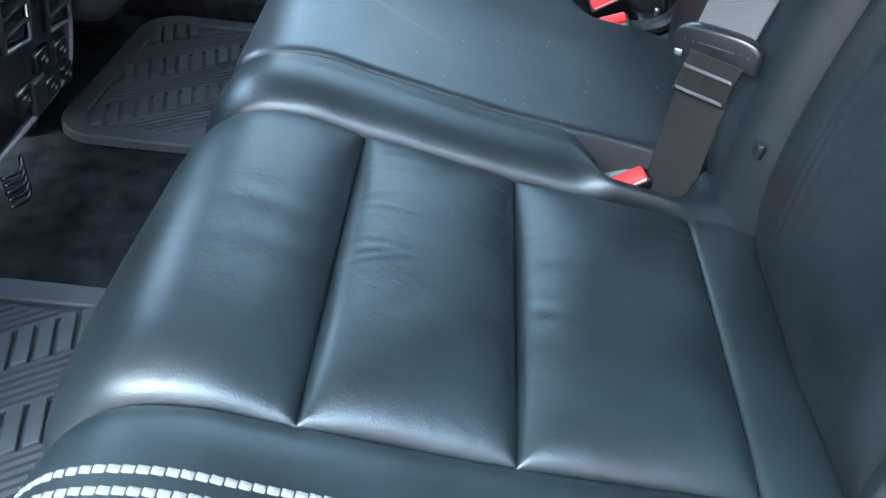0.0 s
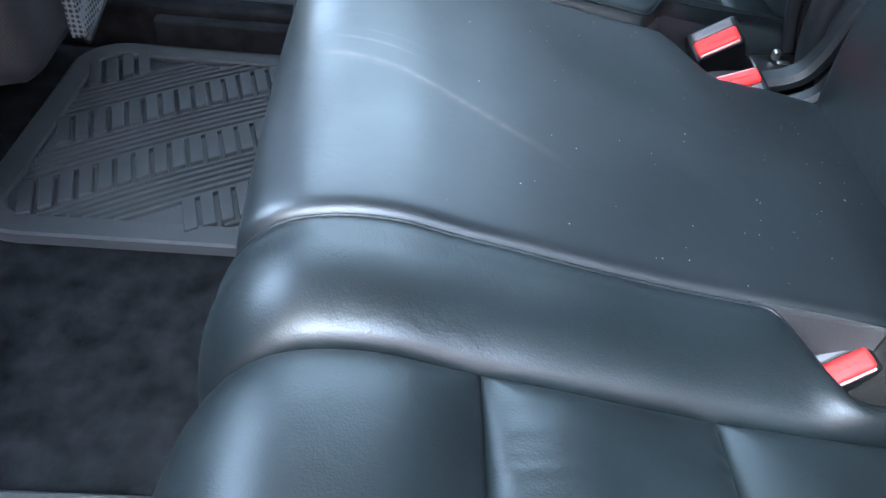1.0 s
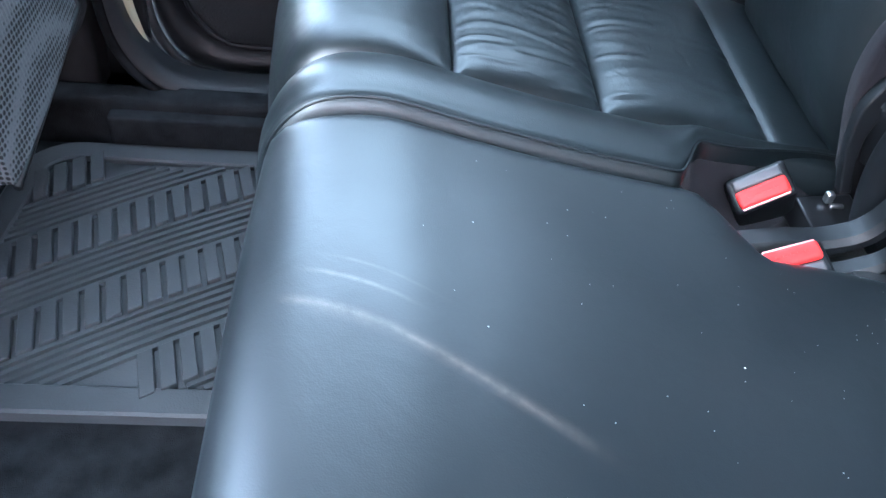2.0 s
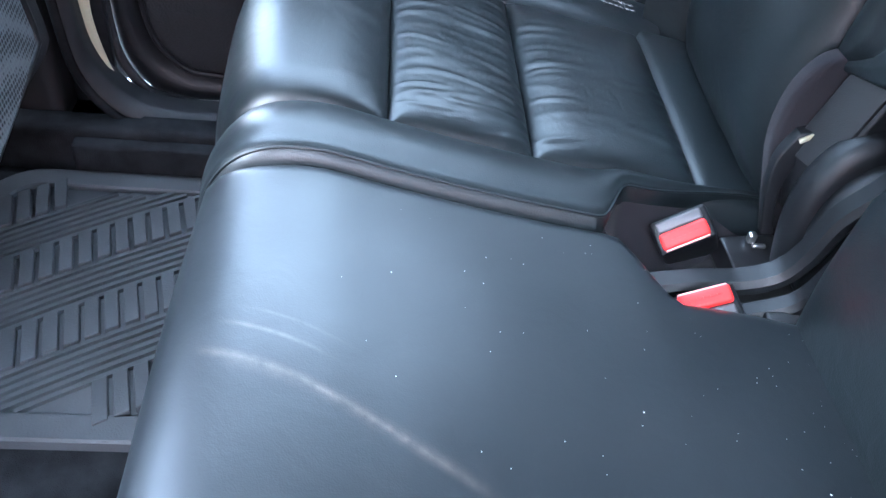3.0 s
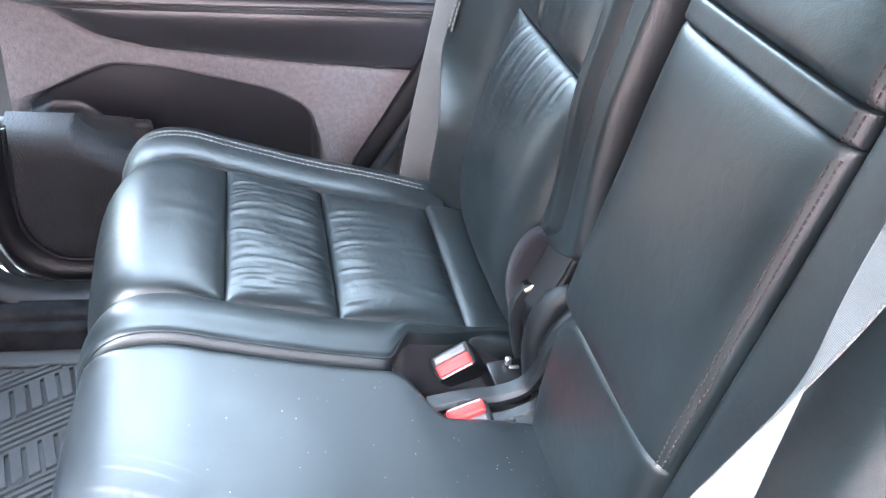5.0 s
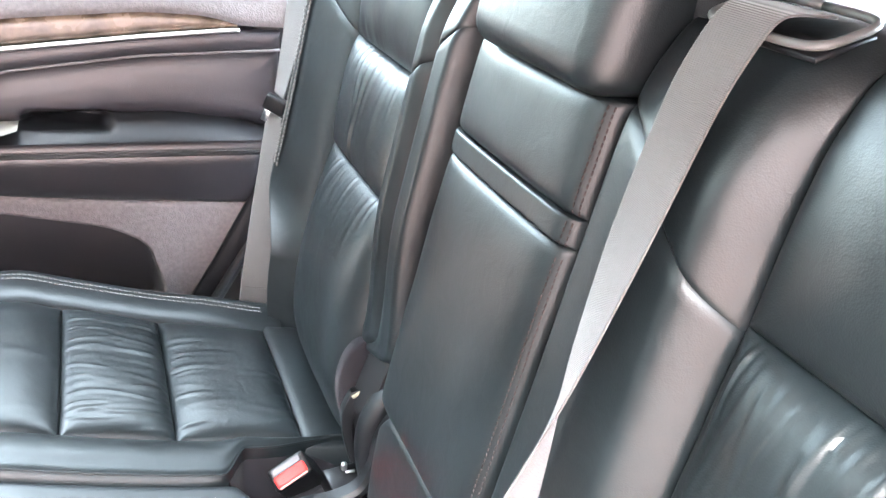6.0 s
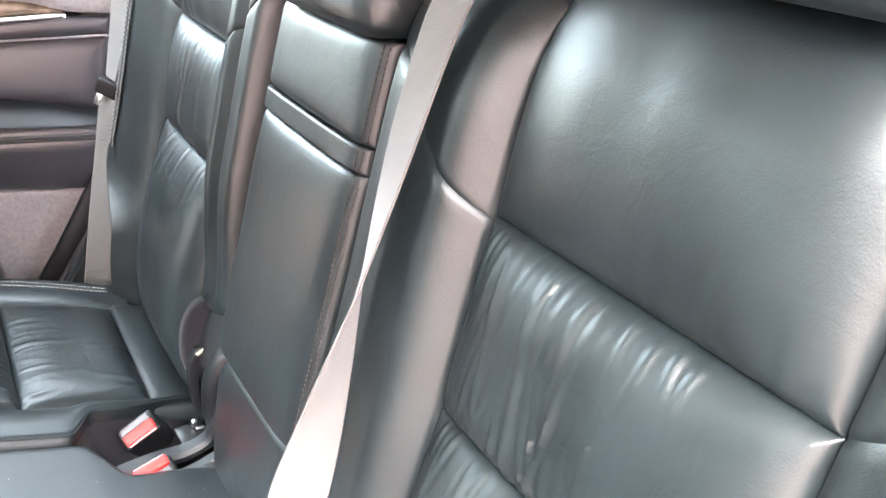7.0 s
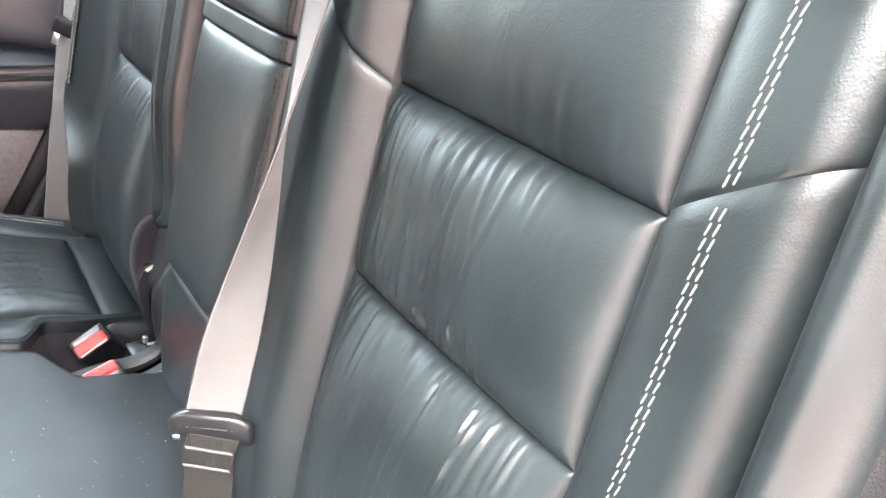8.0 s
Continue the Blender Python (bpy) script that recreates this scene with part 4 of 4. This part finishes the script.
# ---- far door ----


def line_of(*points):
    xs, zs = zip(*points)
    return lambda x: float(np.mean([np.interp(x + d, xs, zs) for d in np.linspace(-0.022, 0.022, 9)]))


L1 = line_of((-0.62, 0.44), (-0.50, 0.392), (-0.458, 0.363), (-0.376, 0.345), (-0.2, 0.334), (-0.003, 0.326), (0.07, 0.324))
L2 = line_of((-0.62, 0.42), (-0.50, 0.405), (0.05, 0.418))
L3 = line_of((-0.62, 0.435), (-0.50, 0.432), (0.05, 0.447))
L4 = line_of((-0.62, 0.452), (-0.31, 0.459), (-0.20, 0.474), (-0.10, 0.479), (0.0, 0.468), (0.07, 0.452))
L5 = line_of((-0.62, 0.455), (-0.56, 0.457), (-0.491, 0.479), (-0.41, 0.508), (-0.336, 0.534), (-0.15, 0.565), (0.07, 0.584))
L6 = line_of((-0.62, 0.515), (-0.484, 0.544), (-0.333, 0.571), (-0.15, 0.598), (-0.005, 0.616), (0.09, 0.618))
L7 = line_of((-0.62, 0.545), (-0.50, 0.578), (-0.331, 0.609), (-0.15, 0.630), (-0.07, 0.631), (-0.03, 0.626), (-0.004, 0.6175), (0.09, 0.619))

door = thing("door_1", (-0.25, 0.76, 0.0), "closed rear door with black and grey trim and wood strip", "car door", kind="structure")


def door_band(name, lo, hi, x0, x1, y_lo, y_hi, mat, round_=0.006, proud=0.006, n=(90, 16), label="", depth=0.04, hollow=False):
    """A trim panel of the door between two lines; its face leans from y_lo to y_hi."""
    def face(u, v):
        x = x0 + (x1 - x0) * u
        a, b = lo(x), hi(x)
        z = a + (b - a) * v
        d = max(0.0, min(z - a, b - z, (u * (x1 - x0)), (1 - u) * (x1 - x0)))
        cup = 0.026 * soft(x, -0.322, -0.300) * (1 - soft(x, -0.208, -0.186)) * soft(z, 0.450, 0.458) * (1 - soft(z, 0.466, 0.482)) if hollow else 0.0
        return (x, y_lo + (y_hi - y_lo) * v - proud * (1 - math.exp(-d / round_)) + cup, z)
    def back(u, v):
        x = x0 + (x1 - x0) * u
        return (x, max(y_lo, y_hi) + depth, lo(x) + (hi(x) - lo(x)) * v)
    me = pad(name, face, n[0], n[1], back, mat)
    if hollow:
        me.materials.append(PLASTIC)
        for q in me.polygons:
            x, z = q.center.x, q.center.z
            if -0.316 < x < -0.193 and 0.455 < z < 0.472 - 0.004 * abs((x + 0.2545) / 0.06) ** 4 and q.center.y < max(y_lo, y_hi) + 0.03:
                q.material_index = 1
    return part(name, me, door, label)


REAR_X = 0.062
door_band("top_trim", L7, lambda x: 0.76, -0.62, 0.09, 0.762, 0.81, DOOR_GREY, label="grey vinyl sill trim")
door_band("wood_strip", L6, L7, -0.62, -0.0045, 0.762, 0.764, WOOD, 0.004, 0.005, label="brown polished wood strip")
door_band("band", L5, lambda x: L6(x) - 0.006, -0.62, REAR_X, 0.764, 0.762, DOOR_DARK, label="dark trim band")
door_band("upper_pad", L4, L5, -0.55, REAR_X, 0.768, 0.772, DOOR_DARK, 0.012, 0.012, n=(160, 40), label="padded dark upper panel", hollow=True)
door_band("arm_shelf", L3, L4, -0.62, REAR_X - 0.01, 0.722, 0.765, PLASTIC, 0.004, 0.002, n=(160, 30), label="black arm shelf", hollow=True)
door_band("armrest_roll", L2, L3, -0.62, REAR_X - 0.015, 0.735, 0.730, DOOR_BLACK, 0.010, 0.014, label="soft rolled armrest edge")
door_band("insert_panel", L1, L2, -0.58, REAR_X - 0.025, 0.758, 0.742, DOOR_BLACK, 0.008, 0.006, label="dark padded insert")
part("chrome_line", sweep("chrome_line", [(x, 0.754, L6(x) - 0.003) for x in np.linspace(-0.62, -0.003, 60)], ring(0.0036, 8), SILVER), door, "bright chrome trim line")
for off, deep in ((0.006, 0.7272), (0.013, 0.7210)):
    xs = np.linspace(-0.60, REAR_X - 0.02, 120)
    part("stitching", stitches("stitching", [(x, deep, L2(x) + off) for x in xs], [(0, -1, 0.1)] * 120, THREAD, 0.0046, 0.0007, 0.0052, 0.3), door, "pale contrast thread", "stuff")
part("edge_line", sweep("edge_line", [(x, 0.757, L5(x) + 0.001) for x in np.linspace(-0.60, REAR_X, 60)], ring(0.0022, 6), DOOR_GREY), door, "grey welt")
sw = door_band("switch_bezel", lambda x: L3(x) + 0.001 + (L4(x) - L3(x) - 0.0015) * min(1.0, max(0.0, (x + 0.380) / 0.060)), lambda x: L4(x) + 0.0005, -0.60, -0.320, 0.7205, 0.7605, BEZEL, 0.002, 0.003, n=(60, 12), label="satin beige switch bezel wedge")
part("switch_ring", sweep("switch_ring", [(-0.376 + 0.031 * math.cos(a), 0.7365 + 0.012 * math.sin(a), 0.4475 + 0.007 * math.sin(a)) for a in np.linspace(0, 2 * math.pi, 33)], ring(0.0014, 8), BEZEL, up=(0, -0.5, 0.85)), sw)
part("window_switch", box("window_switch", (0.030, 0.012, 0.006), PLASTIC, 0.0025, 3, (-0.386, 0.735, 0.4495)), sw, "black window switch")
part("switch_paddle", box("switch_paddle", (0.026, 0.012, 0.009), BEZEL, 0.004, 4, (-0.364, 0.734, 0.4525)), sw, "pale switch paddle")


part("window_pane", box("window_pane", (1.37, 0.004, 0.47), PRIVACY, 0, 1, (-0.205, 0.815, 0.98)), door, "dark tinted window glass")


def pocket_depth(x, z):
    """How deep the map pocket is at a place of the door, 0 to 1."""
    top = np.mean([np.interp(x + d, (-0.56, -0.50, -0.44, -0.36, -0.2, -0.137, -0.118, -0.11), (0.26, 0.292, 0.322, 0.318, 0.288, 0.255, 0.21, 0.12)) for d in (-0.02, -0.01, 0.0, 0.01, 0.02)])
    return soft(top - z, 0.0, 0.022) * (1 - soft(x, -0.135, -0.112)) * soft(x, -0.57, -0.53)


def lower_door():
    x0, x1, z0 = -0.58, 0.03, 0.06
    def rear(z):
        return float(np.interp(z, (0.06, 0.14, 0.33), (-0.115, -0.065, 0.036)))
    def face(u, v):
        z = z0 + v * 0.28
        x = x0 + (rear(z) - x0) * u
        z = z0 + v * (L1(x) - 0.002 - z0)
        p = pocket_depth(x, z)
        bulge = 0.045 * soft(0.235 - 0.05 * soft(x, -0.50, -0.42) - 0.06 * soft(x, -0.44, -0.36) - z, -0.004, 0.05) * (1 - soft(x, -0.40, -0.33))
        rim = 0.006 * (1 - math.exp(-(1 - v) * 0.28 / 0.004))
        return (x, 0.764 + 0.045 * p - bulge - rim, z)
    def back(u, v):
        z = z0 + v * 0.26
        return (x0 + (rear(z) - x0) * u, 0.84, z)
    me = pad("lower_panel", face, 200, 130, back, DOOR_GREY, tight=0.0)
    me.materials.append(DOOR_BLACK)
    for q in me.polygons:
        c = q.center
        if c.y < 0.83 and pocket_depth(c.x, c.z) > 0.35:
            q.material_index = 1
    part("lower_panel", me, door, "grey lower panel with a black map pocket")


lower_door()
part("door_edge", sweep("door_edge", [(0.070, 0.752, 0.40), (0.044, 0.752, 0.330), (-0.010, 0.752, 0.22), (-0.055, 0.752, 0.135), (-0.090, 0.752, 0.07)], slab(0.05, 0.02), PLASTIC, up=(0, -1, 0)), door, "black rear edge of the door")
seal = part("door_seal", sweep("door_seal", smooth_path([(0.085, 0.76, 0.66), (0.078, 0.752, 0.42), (0.05, 0.748, 0.315), (-0.005, 0.742, 0.21), (-0.055, 0.738, 0.12), (-0.08, 0.735, 0.05)]), ring(0.007, 10), PLASTIC_MATT, up=(0, -1, 0)))
tagged(seal, "black rubber weather seal round the door opening", "door seal", kind="structure")
jamb = part("wall_far", box("wall_far", (0.62, 0.04, 0.9), PLASTIC_MATT, 0.01, 2, (0.33, 0.80, 0.35)))
tagged(jamb, "dark plastic trim beside the far backrest", "side trim", kind="structure")
card = part("door_back", box("door_back", (0.74, 0.03, 0.72), PLASTIC_MATT, 0.01, 2, (-0.27, 0.855, 0.34)), door)


def gusset():
    def face(u, v):
        z = 0.20 + 0.22 * u
        return (0.060 + 0.02 * v - 0.012 * math.sin(v * math.pi) + 0.008 * u, 0.555 + 0.055 * v - 0.02 * (1 - u) * v, z)
    def back(u, v):
        return (0.12, 0.555 + 0.05 * v, 0.20 + 0.22 * u)
    ob = part("felt_gusset", pad("felt_gusset", face, 24, 16, back, FABRIC))
    return tagged(ob, "brownish grey felt flap beside the far backrest", "felt lining")


gusset()

# ---- footwell ----


def lower_door_front():
    """The curved foot of the door and the frame round it, nested bends from the pillar to the sill."""
    frame_ob = thing("door_frame_1", (-0.5, 0.58, 0.0), "black trim and seals round the foot of the far door", "door frame", kind="structure")
    def line(points, y):
        return smooth_path([(x, y, z) for x, z in points], 8)
    edge = line([(-0.645, 0.62), (-0.643, 0.30), (-0.640, 0.156), (-0.629, 0.082), (-0.594, 0.031), (-0.546, 0.014), (-0.483, 0.013), (-0.33, 0.013)], 0.562)
    part("carpet_edge", sweep("carpet_edge", edge, ring(0.006, 10), CARPET, up=(0, -1, 0)), frame_ob, "carpet bound edge of the pillar trim")
    part("sill_trim", sweep("sill_trim", [p + Vector((0.008, 0.028, 0.008)) for p in edge], [(-0.002, -0.03), (0.001, -0.03), (0.012, 0.026), (-0.002, 0.03)], PLASTIC_MATT, up=(0, -1, 0)), frame_ob, "black sill trim")
    mid = line([(-0.612, 0.62), (-0.614, 0.32), (-0.6205, 0.22), (-0.628, 0.142), (-0.618, 0.079), (-0.600, 0.041), (-0.584, 0.017)], 0.612)
    verts = []
    for i, p in enumerate(mid):
        t = (mid[min(i + 1, len(mid) - 1)] - mid[max(i - 1, 0)]).normalized()
        side, wide = Vector((-t.z, 0, t.x)), 0.0004 + 0.0094 * (1 - soft(i, len(mid) - 26, len(mid) - 1) ** 1.6)
        verts += [p + side * e * wide + Vector((0, -f, 0)) for e, f in ((-1, 0), (-0.7, 0.004), (0.7, 0.004), (1, 0))]
    part("painted_jamb", mesh_of("painted_jamb", verts, [(i * 4 + j, i * 4 + j + 1, i * 4 + 5 + j, i * 4 + 4 + j) for i in range(len(mid) - 1) for j in range(3)], CREAM), frame_ob, "cream painted strip of the door opening")
    part("pillar_back", box("pillar_back", (0.14, 0.012, 0.66), PLASTIC, 0.003, 2, (-0.675, 0.624, 0.31)), frame_ob, "black pillar trim behind the seal")
    part("sill_back", box("sill_back", (0.45, 0.012, 0.05), PLASTIC, 0.003, 2, (-0.50, 0.624, -0.01)), frame_ob, "black sill trim behind the seal")
    leaf = line([(-0.606, 0.262), (-0.609, 0.19), (-0.609, 0.11), (-0.601, 0.06), (-0.575, 0.020), (-0.535, 0.005), (-0.496, 0.002), (-0.40, 0.002)], 0.640)
    part("rubber_seal", sweep("rubber_seal", leaf, ring(0.0065, 10), PLASTIC_MATT, up=(0, -1, 0)), frame_ob, "black rubber door seal")
    rim = line([(-0.566, 0.262), (-0.569, 0.20), (-0.569, 0.133), (-0.556, 0.083), (-0.523, 0.049), (-0.485, 0.043), (-0.40, 0.043)], 0.650)
    part("speaker_rim", sweep("speaker_rim", rim, ring(0.0035, 8), PLASTIC, up=(0, -1, 0)), frame_ob, "raised rim round the speaker panel")
    band = []
    for i in range(40):
        k = i / 39
        a, b = leaf[min(int(k * (len(leaf) - 1)), len(leaf) - 1)], rim[min(int(k * (len(rim) - 1)), len(rim) - 1)]
        band += [a.lerp(b, q) + Vector((0, 0.012 - 0.016 * math.sin(q * math.pi) ** 0.8, 0)) for q in np.linspace(0, 1, 7)]
    part("door_foot", mesh_of("door_foot", band, [(i * 7 + j, i * 7 + j + 1, i * 7 + 8 + j, i * 7 + 7 + j) for i in range(39) for j in range(6)], PLASTIC), frame_ob, "smooth black foot of the door")
    def cloth(u, v):
        z = 0.262 * u
        x1 = -0.370 - 0.11 * soft(z, 0.15, 0.262) ** 1.5
        x = -0.575 + (x1 + 0.575) * v
        d = min((x1 - x), 0.262 - z)
        return (x, 0.655 + 0.05 * math.exp(-d / 0.014), z)
    part("speaker_mesh", pad("speaker_mesh", cloth, 40, 40, lambda u, v: (-0.575 + 0.17 * v, 0.72, 0.25 * u), SPEAKER, tight=0.4), frame_ob, "black speaker cloth with a honeycomb weave")
    part("pillar_trim", box("pillar_trim", (0.16, 0.10, 0.72), PLASTIC_MATT, 0.02, 3, (-0.74, 0.62, 0.36)), frame_ob, "dark pillar trim")
    part("backing", box("backing", (0.34, 0.02, 0.26), PLASTIC_MATT, 0.008, 2, (-0.55, 0.73, 0.11)), frame_ob)
    return frame_ob


lower_door_front()

sill = thing("sill_1", (-0.5, 0.51, 0.0), "carpeted step between the floor mat and the door sill", "sill", kind="structure")
part("carpet_step", box("carpet_step", (0.52, 0.040, 0.08), CARPET, 0.012, 3, (-0.56, 0.552, -0.010)), sill)
part("heel_pad", box("heel_pad", (0.36, 0.022, 0.056), CARPET, 0.006, 3, (-0.46, 0.524, -0.010)), sill)


def floor_mat(side):
    ob = thing("floor_mat", (-0.55, MID + side * 0.3, -0.034), "dark grey ribbed rubber floor mat on black carpet", "floor mat", "rear floor mats")
    y0, y1 = (0.140, 0.496) if side > 0 else (-0.176, -0.55)
    ya, yb = min(y0, y1), max(y0, y1)
    part("mat_base", box("mat_base", (0.42, yb - ya - 0.01, 0.008), RUBBER, 0.002, 1, (-0.51, (ya + yb) / 2, -0.028)), ob)
    x0, x1, r = -0.711, -0.33, 0.045
    rim = [(x1, yb)] + [(x0 + r - r * math.sin(a), yb - r + r * math.cos(a)) for a in np.linspace(0, math.pi / 2, 8)] + [(x0 + r - r * math.cos(a), ya + r - r * math.sin(a)) for a in np.linspace(0, math.pi / 2, 8)] + [(x1, ya)]
    part("rim", sweep("rim", [(x - 0.055 * (yb - y) * (x < -0.6), y, -0.018) for x, y in rim], [(-0.015, -0.012), (-0.015, -0.001), (-0.013, 0.0012), (0.013, 0.0012), (0.016, -0.001), (0.017, -0.012)], RUBBER, crisp=25), ob)
    slope, thick, pitch = 0.64, 0.050, 0.0172

    def low(k, x):
        return (0.288 + 0.125 * k if side > 0 else -0.330 + 0.125 * k) + slope * (x + 0.68) + 0.006 * math.sin((x + 0.68) * 12)

    lug = box("lug", (0.0126, thick, 0.012), RUBBER, 0.0008, 1)
    lug.polygons.foreach_set("use_smooth", [False] * len(lug.polygons))
    for v in lug.vertices:
        v.co.x, v.co.y = v.co.x - 0.27 * v.co.y, v.co.y + slope * v.co.x
    for k in range(-3, 3):
        for i in range(22):
            x = -0.694 + pitch * i
            y = low(k, x) + thick / 2
            if ya + 0.022 < y < yb - 0.026:
                piece = part("lug", lug, ob)
                piece.location = (x, y, -0.021)
        for j in range(6):
            off = thick + 0.010 + 0.0115 * j
            pts = [(x, low(k, x) + off, -0.024) for x in np.linspace(-0.708, -0.34, 24) if ya + 0.014 < low(k, x) + off < yb - 0.014]
            if len(pts) > 3:
                part("rib", sweep("rib", pts, [(-0.0032, -0.002), (-0.0024, 0.0044), (0.0024, 0.0044), (0.0032, -0.002)], RUBBER, crisp=25), ob)
    return ob


floor_mat(1)
floor_mat(-1)


def console():
    ob = thing("rear_console", (-0.70, MID, 0.05), "gloss black console end with vents and chrome framed buttons", "console")
    m = Matrix.Translation((-0.664, MID, 0.24)) @ Euler((0, radians(6), 0)).to_matrix().to_4x4()
    part("housing", posed(box("housing", (0.16, 0.27, 0.34), PLASTIC_MATT, 0.03, 4, (-0.085, 0, 0)), m), ob, "dark grey housing")
    part("face_plate", posed(box("face_plate", (0.012, 0.235, 0.30), GLOSS, 0.005, 3, (-0.003, 0.005, 0.005)), m), ob, "gloss black face plate")
    part("trim_edge", posed(sweep("trim_edge", smooth_path([(0.004, 0.122, 0.16), (0.004, 0.124, 0.02), (0.004, 0.118, -0.10), (0.004, 0.09, -0.138), (0.004, 0.0, -0.145), (0.004, -0.10, -0.145)]), ring(0.003, 8), DOOR_GREY, up=(1, 0, 0)), m), ob, "thin grey trim edge")
    for y, z in ((-0.012, 0.005), (0.088, -0.018)):
        part("vent_frame", posed(sweep("vent_frame", [(0.006, y + a, z + b) for a, b in ((-0.028, -0.045), (0.028, -0.055), (0.034, 0.11), (-0.034, 0.12), (-0.028, -0.045))], ring(0.0032, 6), SILVER, up=(1, 0, 0)), m), ob, "silver vent frame")
        for k in range(6):
            part("slat", posed(box("slat", (0.012, 0.05, 0.004), PLASTIC, 0.001, 1, (0.004, y, z - 0.03 + 0.02 * k)), m), ob)
        part("vent_knob", posed(box("vent_knob", (0.014, 0.013, 0.010), SILVER, 0.004, 3, (0.012, y + 0.004, z + 0.012)), m), ob)
    for y, z, wide in ((0.04, -0.088, 0.036), (0.088, -0.10, 0.03), (0.055, -0.132, 0.04), (0.095, -0.136, 0.026), (-0.012, -0.11, 0.03)):
        b = part("button", posed(box("button", (0.008, wide, 0.026), GLOSS, 0.003, 3, (0.003, y, z)), m), ob)
        part("mark", posed(box("mark", (0.001, 0.009, 0.003), THREAD, 0.0003, 1, (0.0075, y - 0.004, z + 0.004)), m), b, "white symbol bar")
        part("mark", posed(box("mark", (0.001, 0.005, 0.004), THREAD, 0.0003, 1, (0.0075, y + 0.004, z - 0.003)), m), b, "white symbol bar")
    part("socket_door", posed(box("socket_door", (0.010, 0.030, 0.044), PLASTIC_MATT, 0.004, 3, (0.005, 0.018, -0.122)), m), ob)
    for k in range(5):
        part("boot_rib", sweep("boot_rib", smooth_path([(-0.645, -0.150, 0.110 - 0.009 * k), (-0.640, -0.125, 0.104 - 0.009 * k), (-0.648, -0.104, 0.106 - 0.009 * k)], 6), ring(0.0028, 8), GLOSS), ob, "ribbed black rubber boot")
    return ob


console()


def front_seat(y0, label):
    ob = thing("front_seat", (-0.71, y0, 0.0), label, "car seat", "front seats")
    m = Matrix.Translation((-0.702, y0, 0.40)) @ Euler((0, radians(-8), 0)).to_matrix().to_4x4()
    part("seat_shell", posed(box("seat_shell", (0.10, 0.40, 0.74), PLASTIC_MATT, 0.04, 4, (-0.012, 0.02, 0.10)), m), ob, "dark seat back shell")
    part("seat_base", box("seat_base", (0.40, 0.42, 0.10), PLASTIC_MATT, 0.03, 3, (-0.985, y0, 0.13)), ob, "dark seat base over the runners")
    for y in (-0.17, 0.17):
        part("runner", box("runner", (0.42, 0.04, 0.12), PLASTIC_MATT, 0.008, 2, (-0.985, y0 + y, 0.024)), ob, "dark seat runner")
    part("front_cushion", box("front_cushion", (0.46, 0.48, 0.14), LEATHER, 0.04, 4, (-0.97, y0, 0.235)), ob, "black leather seat cushion")
    part("head_restraint", posed(box("head_restraint", (0.10, 0.24, 0.18), LEATHER, 0.03, 4, (-0.02, 0.02, 0.585)), m), ob, "black leather head restraint")
    def face(u, v):
        y = -0.085 + 0.225 * v
        z = -0.262 + 0.045 * v + (0.36 - 0.045 * v) * u
        return (0.050 + 0.016 * dome(v, 2) * (0.4 + 0.6 * u), y, z)
    def back(u, v):
        return (0.036, -0.085 + 0.225 * v, -0.262 + 0.045 * v + (0.36 - 0.045 * v) * u)
    part("mesh_pocket", posed(pad("mesh_pocket", face, 20, 20, back, MESH), m), ob, "grey net map pocket")
    part("pocket_hem", posed(sweep("pocket_hem", [(0.050, -0.085 + 0.225 * v, -0.266 + 0.045 * v) for v in np.linspace(0, 1, 12)] + [(0.050, 0.144, -0.215 + 0.3 * v) for v in np.linspace(0.03, 1, 8)], ring(0.004, 8), PLASTIC, up=(1, 0, 0)), m), ob, "black hem")
    return ob


front_seat(0.318, "far front seat back with grey mesh map pocket")
front_seat(-0.40, "front seat back beside the open door, with net pocket")


def side_wing():
    ob = thing("side_wing", (0.09, -0.655, 0.2), "black leather side roll between the backrest and the open door", "seat wing")
    path = smooth_path([(0.060, -0.640, 0.20), (0.062, -0.644, 0.35), (0.074, -0.647, 0.52), (0.088, -0.648, 0.68), (0.110, -0.645, 0.80), (0.16, -0.643, 0.85)])
    part("roll", sweep("roll", path, ring(0.0165, 24, 1.9), LEATHER, up=(-1, 0, 0.2)), ob)
    line = [p + Vector((-0.012, 0.0155, 0)) for p in path]
    part("stitching", stitches("stitching", line, [(-0.9, 0.4, 0)] * len(line), THREAD_DARK, 0.005, 0.0013, 0.007), ob, "dark seam thread", "stuff")
    return ob


side_wing()
jamb_near = part("wall_jamb", box("wall_jamb", (0.30, 0.05, 0.95), PLASTIC_MATT, 0.02, 3, (0.32, -0.735, 0.42)))
tagged(jamb_near, "black plastic trim of the open door frame", "side trim", kind="structure")
